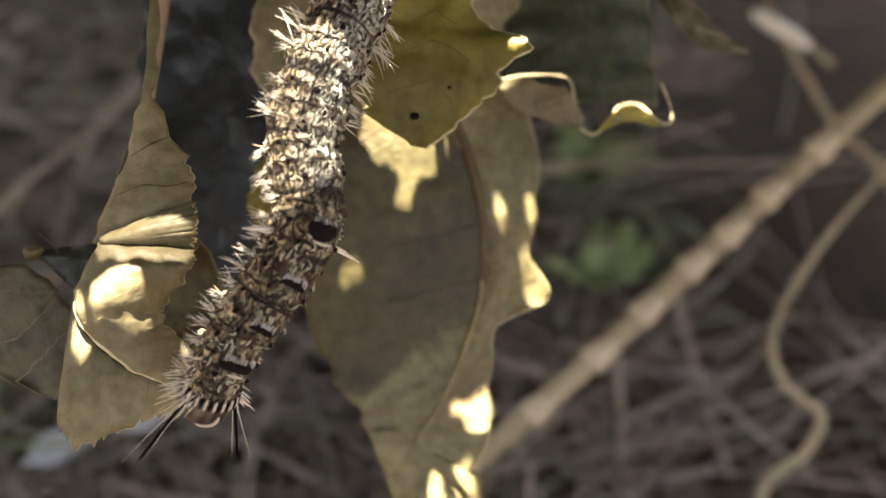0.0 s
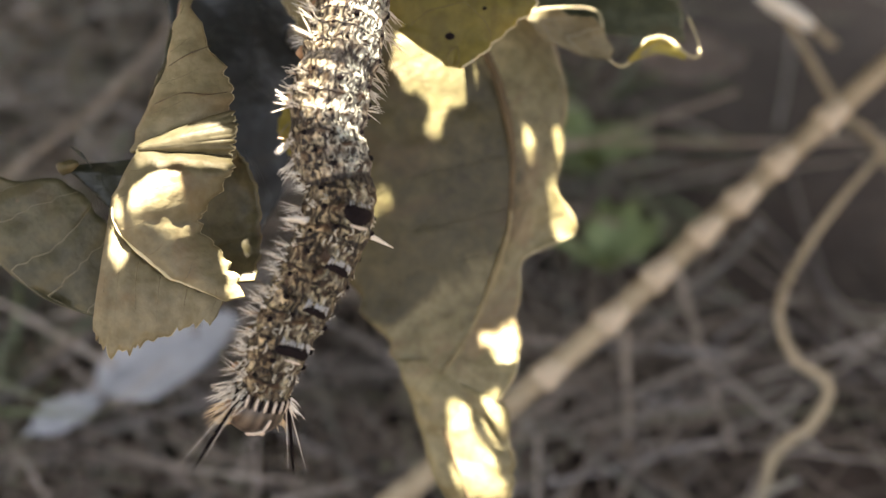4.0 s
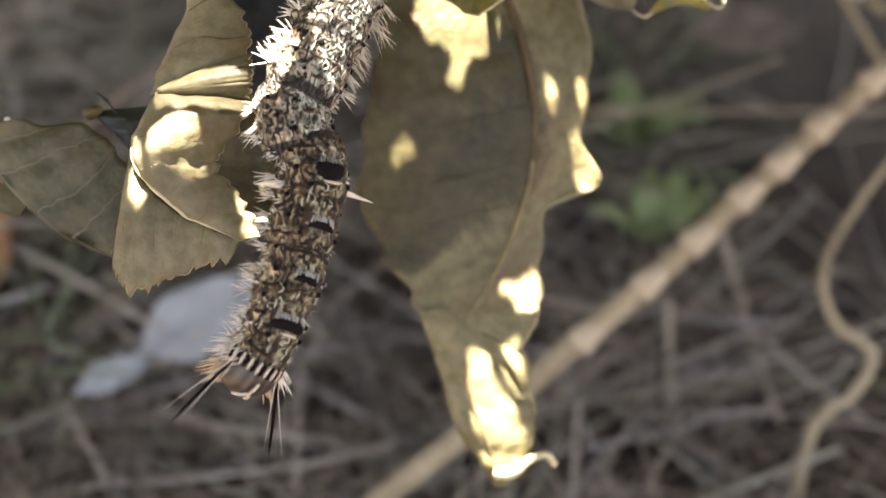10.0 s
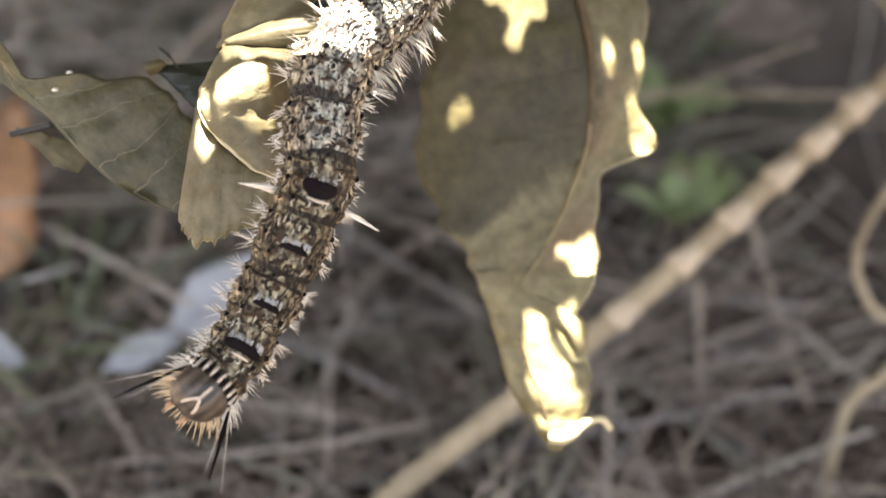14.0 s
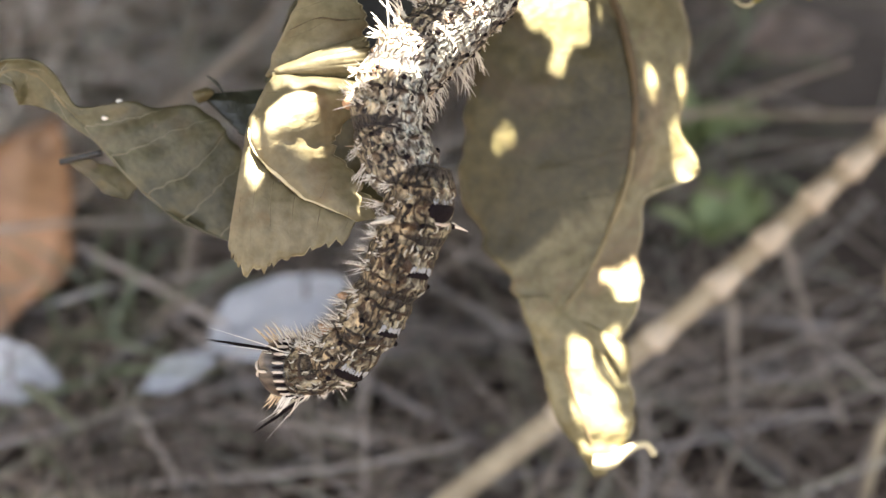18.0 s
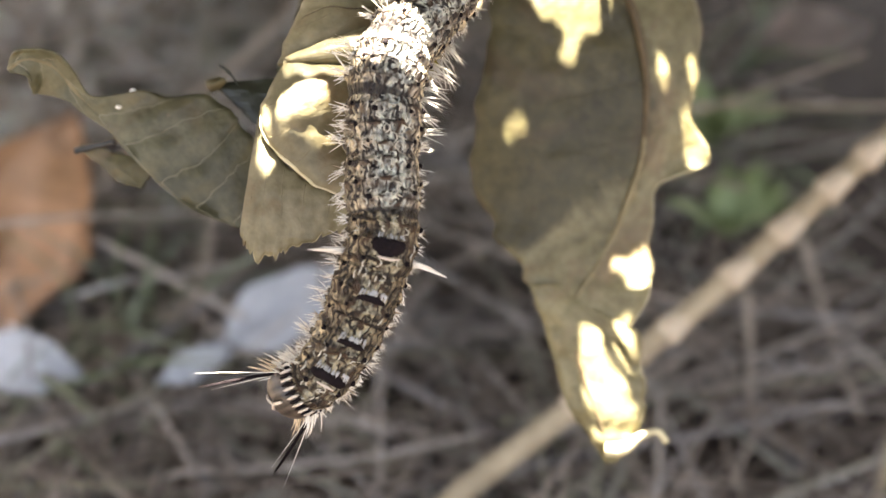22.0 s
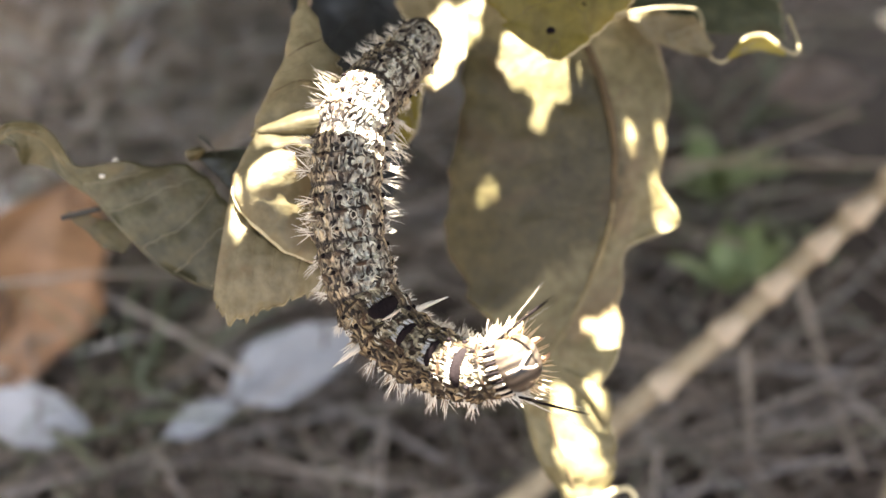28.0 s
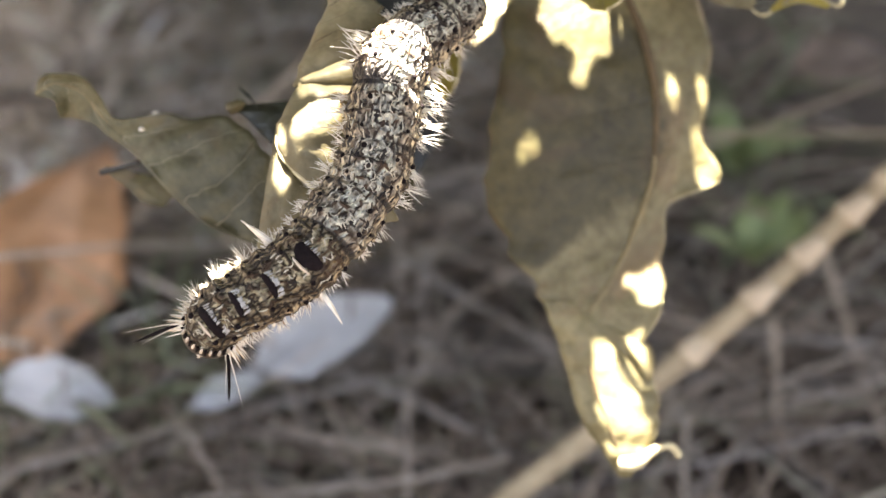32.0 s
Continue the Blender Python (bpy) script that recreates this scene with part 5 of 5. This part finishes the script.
def along(points, q):
    """The place q segments behind the head's front. Ahead of the first band the stations say where; behind it the
    segments keep their length along the body's line, which goes on past its last point."""
    pts = points + [points[5] + (points[5] - points[4]) * 3]
    def slope(i):
        a, b = max(i - 1, 0), min(i + 1, 6)
        return (pts[b] - pts[a]) / (KNOTS[b] - KNOTS[a])
    def spot(r):
        k = 0
        while k < 5 and KNOTS[k + 1] <= r:
            k += 1
        d = KNOTS[k + 1] - KNOTS[k]
        f = (r - KNOTS[k]) / d
        f2, f3 = f * f, f * f * f
        return pts[k] * (2 * f3 - 3 * f2 + 1) + slope(k) * d * (f3 - 2 * f2 + f) + pts[k + 1] * (3 * f2 - 2 * f3) + slope(k + 1) * d * (f3 - f2)
    if q <= 5.4:
        return spot(q)
    need, r, last = (q - 5.4) * 5.2, 5.4, spot(5.4)
    while True:
        nxt = spot(r + 0.1)
        step = (nxt - last).length
        if step >= need or r > 20:
            return last + (nxt - last) * min(1, need / max(step, 1e-6))
        need, r, last = need - step, r + 0.1, nxt


def attitudes():
    bend(0.0, 0.85, (-5.4, 1.2, -26.0), (-2.3, 7.3, -28.5), (4.6, 18.5, -29.0), (4.4, 25.7, -28.0), (6.5, 32.5, -27.0), (12.5, 44.8, -20.0))
    bend(0.5, 0.85, (-7.2, -1.0, -26.0), (-3.2, 5.7, -28.5), (3.2, 17.0, -29.0), (3.6, 24.6, -28.0), (5.9, 30.8, -27.0), (10.0, 40.5, -20.0))
    bend(1.0, 0.85, (-6.4, -0.7, -26.0), (-2.0, 6.2, -28.5), (4.9, 17.0, -29.0), (2.9, 22.8, -28.0), (4.9, 29.7, -27.0), (9.7, 39.4, -20.0))
    bend(1.5, 0.85, (-6.3, -0.9, -27.0), (-1.7, 6.1, -29.0), (5.6, 16.1, -29.0), (3.9, 23.3, -28.0), (5.0, 29.7, -27.0), (9.3, 39.8, -20.0))
    bend(2.0, 0.85, (-7.7, -2.5, -30.0), (-2.9, 5.0, -30.0), (3.0, 13.0, -29.0), (3.0, 20.6, -28.0), (4.5, 29.7, -27.0), (9.3, 39.4, -20.0))
    bend(2.5, 0.85, (-8.8, -5.1, -30.0), (-3.7, -0.2, -29.5), (2.6, 11.0, -29.0), (1.9, 18.7, -28.0), (3.9, 27.1, -27.0), (8.6, 37.0, -20.0))
    bend(3.0, 0.85, (-6.3, -3.4, -27.0), (-1.7, 1.3, -29.0), (3.1, 9.9, -29.0), (2.1, 16.3, -28.0), (2.8, 25.5, -27.0), (6.7, 36.2, -20.0))
    bend(3.5, 0.85, (-4.6, -9.9, -27.0), (-2.1, -0.6, -29.0), (3.4, 10.4, -29.0), (2.4, 17.4, -28.0), (3.5, 24.3, -27.0), (6.3, 35.7, -20.0))
    bend(5.5, 1.0, (-4.2, -1.8, -33.1), (2.7, 3.9, -33.1), (4.3, 12.2, -29.0), (3.9, 18.7, -28.0), (4.6, 25.6, -27.0), (6.5, 37.7, -20.0))
    bend(6.0, 1.15, (-3.0, -3.8, -33.1), (2.7, 4.7, -33.1), (4.4, 12.5, -29.0), (5.1, 18.2, -28.0), (5.6, 24.5, -27.0), (8.0, 36.0, -20.0))
    bend(6.5, 1.15, (-4.8, -1.8, -33.1), (2.4, 2.8, -33.1), (4.0, 11.6, -29.0), (4.4, 18.1, -28.0), (4.8, 25.1, -27.0), (6.2, 37.2, -20.0))
    bend(7.0, 1.15, (-5.4, -1.6, -33.1), (1.9, 2.7, -33.1), (4.6, 11.4, -29.0), (4.4, 17.6, -28.0), (4.8, 23.8, -27.0), (6.9, 35.1, -20.0))
    bend(7.5, 1.15, (-4.9, -2.8, -33.1), (1.8, 2.6, -33.1), (3.3, 11.2, -29.0), (3.5, 16.8, -28.0), (4.5, 23.4, -27.0), (7.0, 35.7, -20.0))
    bend(8.0, 1.15, (-4.2, -5.4, -34.7), (0.3, -0.3, -32.1), (2.9, 10.5, -29.0), (3.5, 16.6, -28.0), (5.3, 22.1, -27.0), (6.6, 34.2, -20.0))
    bend(8.5, 1.05, (-7.1, -5.5, -34.0), (-0.8, -1.6, -32.0), (2.6, 9.1, -29.0), (3.4, 15.9, -28.0), (5.1, 21.4, -27.0), (6.9, 33.6, -20.0))
    bend(9.0, 1.05, (-7.8, -8.2, -30.4), (-0.9, -2.6, -30.4), (2.9, 9.7, -29.0), (4.2, 16.2, -28.0), (5.7, 21.8, -27.0), (7.5, 32.8, -20.0))
    bend(9.5, 0.9, (-6.1, -8.7, -30.0), (-1.2, -3.0, -30.0), (1.2, 9.4, -29.0), (-0.1, 14.0, -28.0), (1.9, 20.2, -27.0), (5.1, 30.0, -20.0))
    bend(10.0, 0.9, (-6.1, -10.1, -31.0), (-2.6, -3.7, -31.0), (0.3, 9.0, -29.0), (-1.4, 14.0, -28.0), (0.4, 19.1, -27.0), (4.4, 29.0, -20.0))
    bend(10.5, 0.9, (-9.9, -12.0, -30.0), (-4.9, -3.9, -30.5), (-1.0, 9.1, -29.0), (-2.9, 13.4, -28.0), (-0.7, 18.4, -27.0), (4.4, 27.4, -20.0))
    bend(11.0, 0.7, (-7.6, -12.7, -30.0), (-4.4, -6.0, -30.0), (-1.2, 8.4, -29.0), (-2.5, 13.5, -28.0), (1.0, 19.1, -27.0), (5.9, 27.5, -20.0))
    bend(11.5, 0.7, (-9.4, -9.9, -37.9), (-4.6, -5.7, -34.0), (-0.9, 6.8, -29.0), (-2.7, 13.2, -28.0), (-0.0, 18.7, -27.0), (4.3, 26.9, -20.0))
    bend(12.0, 0.7, (-16.1, -7.6, -37.9), (-10.6, -4.9, -34.0), (-3.9, 5.7, -29.0), (-5.0, 13.3, -28.0), (-1.6, 17.7, -27.0), (4.4, 25.3, -20.0))
    bend(12.3, 0.45, (-10.3, -17.0, -31.0), (-8.2, -9.1, -32.0), (-3.8, 3.2, -29.0), (-4.3, 10.1, -28.0), (-2.4, 15.1, -27.0), (4.3, 24.0, -20.0))
    bend(12.5, 0.45, (-8.0, -15.9, -31.0), (-7.4, -8.6, -32.0), (-4.3, 4.0, -29.0), (-4.8, 10.3, -28.0), (-2.7, 15.7, -27.0), (4.1, 23.8, -20.0))
    bend(12.7, 0.45, (-3.4, -14.2, -31.0), (-5.5, -8.2, -32.0), (-4.7, 4.6, -29.0), (-5.5, 10.4, -28.0), (-3.6, 15.8, -27.0), (3.1, 23.9, -20.0))
    bend(13.0, 0.45, (6.0, -10.8, -30.0), (-2.4, -6.3, -33.0), (-3.4, 4.2, -29.0), (-4.2, 10.5, -28.0), (-2.5, 16.1, -27.0), (4.0, 23.5, -20.0))
    bend(13.2, 0.45, (0.8, -16.9, -30.0), (-2.4, -8.5, -32.0), (-3.8, 3.7, -29.0), (-4.3, 9.5, -28.0), (-3.2, 15.0, -27.0), (3.6, 23.2, -20.0))
    bend(13.5, 0.45, (-3.8, -20.1, -32.3), (-3.5, -11.1, -32.3), (-3.7, 3.3, -29.0), (-4.6, 8.7, -28.0), (-3.2, 14.1, -27.0), (2.5, 22.3, -20.0))
    bend(14.0, 0.25, (-16.5, -16.0, -33.0), (-12.0, -10.5, -29.0), (-5.5, 3.5, -29.0), (-5.1, 8.5, -28.0), (-3.7, 14.7, -27.0), (2.9, 23.0, -20.0))
    bend(14.3, 0.1, (-18.8, -7.0, -38.5), (-14.0, -5.7, -33.9), (-6.3, 5.3, -29.0), (-5.4, 9.9, -28.0), (-3.7, 15.0, -27.0), (3.2, 23.3, -20.0))
    bend(14.6, -0.1, (-22.8, -0.1, -36.0), (-15.0, -1.3, -34.0), (-6.5, 5.7, -29.0), (-5.1, 11.4, -28.0), (-3.9, 16.1, -27.0), (3.0, 24.4, -20.0))
    bend(15.0, -0.5, (-19.0, 11.2, -38.1), (-13.3, 5.4, -34.0), (-4.6, 6.1, -29.0), (-2.7, 12.6, -28.0), (-2.3, 17.3, -27.0), (5.1, 24.6, -20.0))
    bend(15.3, -0.1, (-24.3, -1.6, -37.4), (-17.8, 0.6, -34.0), (-6.8, 5.5, -29.0), (-4.4, 9.9, -28.0), (-1.9, 14.6, -27.0), (4.0, 23.4, -20.0))
    bend(15.5, 0.0, (-21.3, -5.0, -37.8), (-16.4, -0.9, -34.0), (-6.7, 6.4, -29.0), (-5.0, 11.5, -28.0), (-2.2, 17.0, -27.0), (4.8, 25.1, -20.0))
    bend(17.5, 1.15, (-6.8, -12.4, -15.8), (-0.1, -6.3, -19.9), (-0.6, 4.6, -29.0), (-3.1, 9.2, -28.0), (-2.2, 15.5, -27.0), (3.9, 23.9, -20.0))
    bend(17.8, 1.15, (-12.7, -11.0, -21.0), (-3.0, -8.0, -21.0), (-0.6, 4.3, -29.0), (-3.3, 9.4, -28.0), (-2.7, 15.2, -27.0), (4.2, 24.0, -20.0))
    bend(18.0, 1.15, (-16.1, -10.9, -21.7), (-7.6, -9.1, -26.0), (-1.0, 4.4, -29.0), (-3.3, 9.5, -28.0), (-3.1, 15.3, -27.0), (4.7, 24.1, -20.0))
    bend(18.5, 0.8, (-13.1, -14.7, -36.3), (-9.2, -8.0, -34.0), (-3.3, 4.2, -29.0), (-4.8, 9.9, -28.0), (-3.9, 16.1, -27.0), (3.9, 24.3, -20.0))
    bend(19.0, 0.55, (-3.5, -22.5, -29.0), (-5.3, -12.6, -29.0), (-4.0, 2.8, -29.0), (-4.5, 9.6, -28.0), (-4.1, 15.8, -27.0), (3.5, 23.2, -20.0))
    bend(19.5, 0.55, (-3.4, -21.3, -30.9), (-3.3, -13.0, -29.0), (-3.1, 2.6, -29.0), (-3.6, 8.7, -28.0), (-3.2, 14.5, -27.0), (3.9, 23.2, -20.0))
    bend(20.0, 0.55, (-11.0, -17.6, -25.0), (-7.9, -12.6, -28.5), (-3.7, 2.1, -29.0), (-3.9, 8.7, -28.0), (-3.2, 15.7, -27.0), (2.2, 24.1, -20.0))
    bend(20.5, 0.35, (-15.4, -17.1, -33.0), (-11.1, -11.4, -31.0), (-5.1, 1.0, -29.0), (-4.2, 8.4, -28.0), (-3.6, 15.4, -27.0), (3.3, 23.8, -20.0))
    bend(21.0, 0.35, (-8.7, -21.2, -24.0), (-8.2, -14.5, -28.5), (-5.7, -0.3, -29.0), (-5.3, 7.7, -28.0), (-4.3, 15.2, -27.0), (1.5, 23.2, -20.0))
    bend(21.5, 0.35, (-8.4, -16.5, -23.0), (-8.1, -12.3, -27.0), (-6.5, 0.2, -29.0), (-5.0, 8.2, -28.0), (-4.4, 16.0, -27.0), (-1.3, 23.7, -20.0))
    bend(22.0, 0.35, (-14.6, -14.5, -26.0), (-9.7, -11.2, -28.0), (-5.1, -0.1, -29.0), (-5.1, 8.3, -28.0), (-4.2, 16.2, -27.0), (1.0, 23.8, -20.0))
    bend(22.5, 0.45, (-9.7, -16.2, -38.5), (-9.2, -10.2, -34.0), (-5.0, -0.2, -29.0), (-4.8, 8.6, -28.0), (-4.6, 16.5, -27.0), (-0.2, 24.0, -20.0))
    bend(23.0, 0.45, (1.3, -16.8, -38.5), (-2.9, -11.9, -34.0), (-4.9, -1.2, -29.0), (-5.0, 8.5, -28.0), (-4.5, 17.3, -27.0), (-1.0, 24.7, -20.0))
    bend(23.5, 0.5, (-6.3, -20.9, -38.5), (-6.1, -16.2, -33.3), (-5.4, -2.4, -29.0), (-5.5, 8.7, -28.0), (-4.7, 17.3, -27.0), (-0.7, 25.6, -20.0))
    bend(24.0, 0.5, (-6.9, -22.9, -38.3), (-6.9, -17.5, -33.4), (-5.7, -4.0, -29.0), (-5.4, 7.5, -28.0), (-4.9, 17.3, -27.0), (-0.8, 25.8, -20.0))
    bend(24.5, 0.5, (-12.3, -20.9, -38.5), (-11.7, -16.3, -33.4), (-7.7, -3.5, -29.0), (-5.5, 9.9, -28.0), (-6.2, 18.1, -27.0), (-1.4, 26.8, -20.0))
    bend(26.5, 0.5, (-0.6, -18.0, -35.7), (-4.9, -14.7, -32.1), (-7.3, -3.3, -29.0), (-6.1, 8.7, -28.0), (-5.5, 18.4, -27.0), (-0.8, 26.0, -20.0))
    bend(27.0, 0.5, (9.2, -10.7, -35.2), (2.5, -11.2, -32.2), (-4.2, -1.7, -29.0), (-5.8, 10.0, -28.0), (-4.7, 18.0, -27.0), (-0.7, 25.3, -20.0))
    bend(27.3, 0.5, (6.2, -9.0, -36.0), (0.7, -10.0, -32.4), (-4.5, -1.3, -29.0), (-6.3, 9.3, -28.0), (-5.8, 17.3, -27.0), (-1.1, 24.6, -20.0))
    bend(27.6, 0.5, (3.8, -10.2, -36.0), (0.5, -8.5, -32.4), (-2.3, -1.4, -29.0), (-4.7, 8.7, -28.0), (-4.1, 17.6, -27.0), (0.3, 25.4, -20.0))
    bend(28.0, 0.5, (12.6, -4.7, -35.6), (6.1, -6.1, -32.4), (-2.0, -1.3, -29.0), (-4.9, 7.2, -28.0), (-4.5, 16.9, -27.0), (0.1, 24.7, -20.0))
    bend(28.4, 0.5, (13.0, -1.2, -36.0), (7.7, -3.5, -32.4), (-0.2, -1.2, -29.0), (-4.5, 7.6, -28.0), (-4.4, 17.1, -27.0), (-0.2, 24.4, -20.0))
    bend(28.7, 0.5, (8.2, -9.9, -29.0), (4.3, -8.5, -30.5), (-1.0, -1.2, -29.0), (-4.3, 8.5, -28.0), (-3.9, 17.5, -27.0), (1.3, 25.3, -20.0))
    bend(29.0, 0.5, (4.1, -13.8, -28.0), (0.3, -11.2, -30.0), (-1.9, -1.8, -29.0), (-4.8, 8.6, -28.0), (-4.7, 18.4, -27.0), (0.3, 26.2, -20.0))
    bend(29.3, 0.5, (-7.7, -17.8, -31.0), (-5.7, -12.3, -31.0), (-4.1, -2.5, -29.0), (-5.3, 7.5, -28.0), (-4.8, 16.5, -27.0), (0.2, 25.1, -20.0))
    bend(29.6, 0.5, (-10.2, -17.5, -38.5), (-7.5, -12.3, -34.0), (-4.2, -1.1, -29.0), (-5.3, 9.1, -28.0), (-4.3, 17.2, -27.0), (1.3, 25.1, -20.0))
    bend(30.0, 0.2, (-16.9, -9.4, -38.1), (-10.8, -6.9, -34.0), (-4.8, 0.7, -29.0), (-4.4, 9.4, -28.0), (-4.2, 17.5, -27.0), (0.6, 23.1, -20.0))
    bend(30.3, -0.1, (-21.9, 1.2, -38.1), (-14.3, -1.7, -34.0), (-6.5, 2.3, -29.0), (-4.4, 8.7, -28.0), (-4.4, 16.0, -27.0), (1.3, 23.1, -20.0))
    bend(30.5, 0.1, (-26.2, 0.6, -38.2), (-20.0, 0.2, -34.0), (-8.1, 2.9, -29.0), (-5.1, 9.1, -28.0), (-4.2, 15.7, -27.0), (0.8, 22.7, -20.0))
    bend(31.0, 0.2, (-23.7, -5.4, -27.5), (-19.3, -3.5, -31.5), (-10.3, 1.3, -31.0), (-4.4, 8.9, -28.0), (-3.9, 16.3, -27.0), (1.1, 23.3, -20.0))
    bend(31.5, 0.2, (-23.8, -6.7, -27.5), (-20.9, -4.4, -31.5), (-11.8, 0.5, -31.0), (-4.3, 9.4, -28.0), (-4.3, 17.1, -27.0), (1.2, 23.8, -20.0))
    bend(32.0, 0.2, (-22.5, -7.9, -27.5), (-20.0, -5.5, -31.5), (-12.5, -0.5, -31.0), (-7.0, 7.7, -28.0), (-5.1, 17.3, -27.0), (0.2, 23.5, -20.0))


def motions():
    attitudes()
    for k, ob in enumerate(SEGMENTS):
        q = (0.72, 1.5, 2.4)[k] if k < 3 else k + 0.35
        rows = []
        for t, side, pts in BENDS:
            c = along(pts, q)
            y = (along(pts, q - 0.3) - along(pts, q + 0.3)).normalized()
            z = Vector((side, 0.0, -1.0)) if side >= 0 else Vector((0.0, -side, -1.0))
            z = (z - y * z.dot(y)).normalized()
            y, z = at(*y).normalized(), at(*z).normalized()
            w = Matrix((y.cross(z), y, z)).transposed()
            rows.append((t, Matrix.Translation(at(*c) - ANCHOR) @ w.to_4x4()))
        walk(ob, rows)


motions()
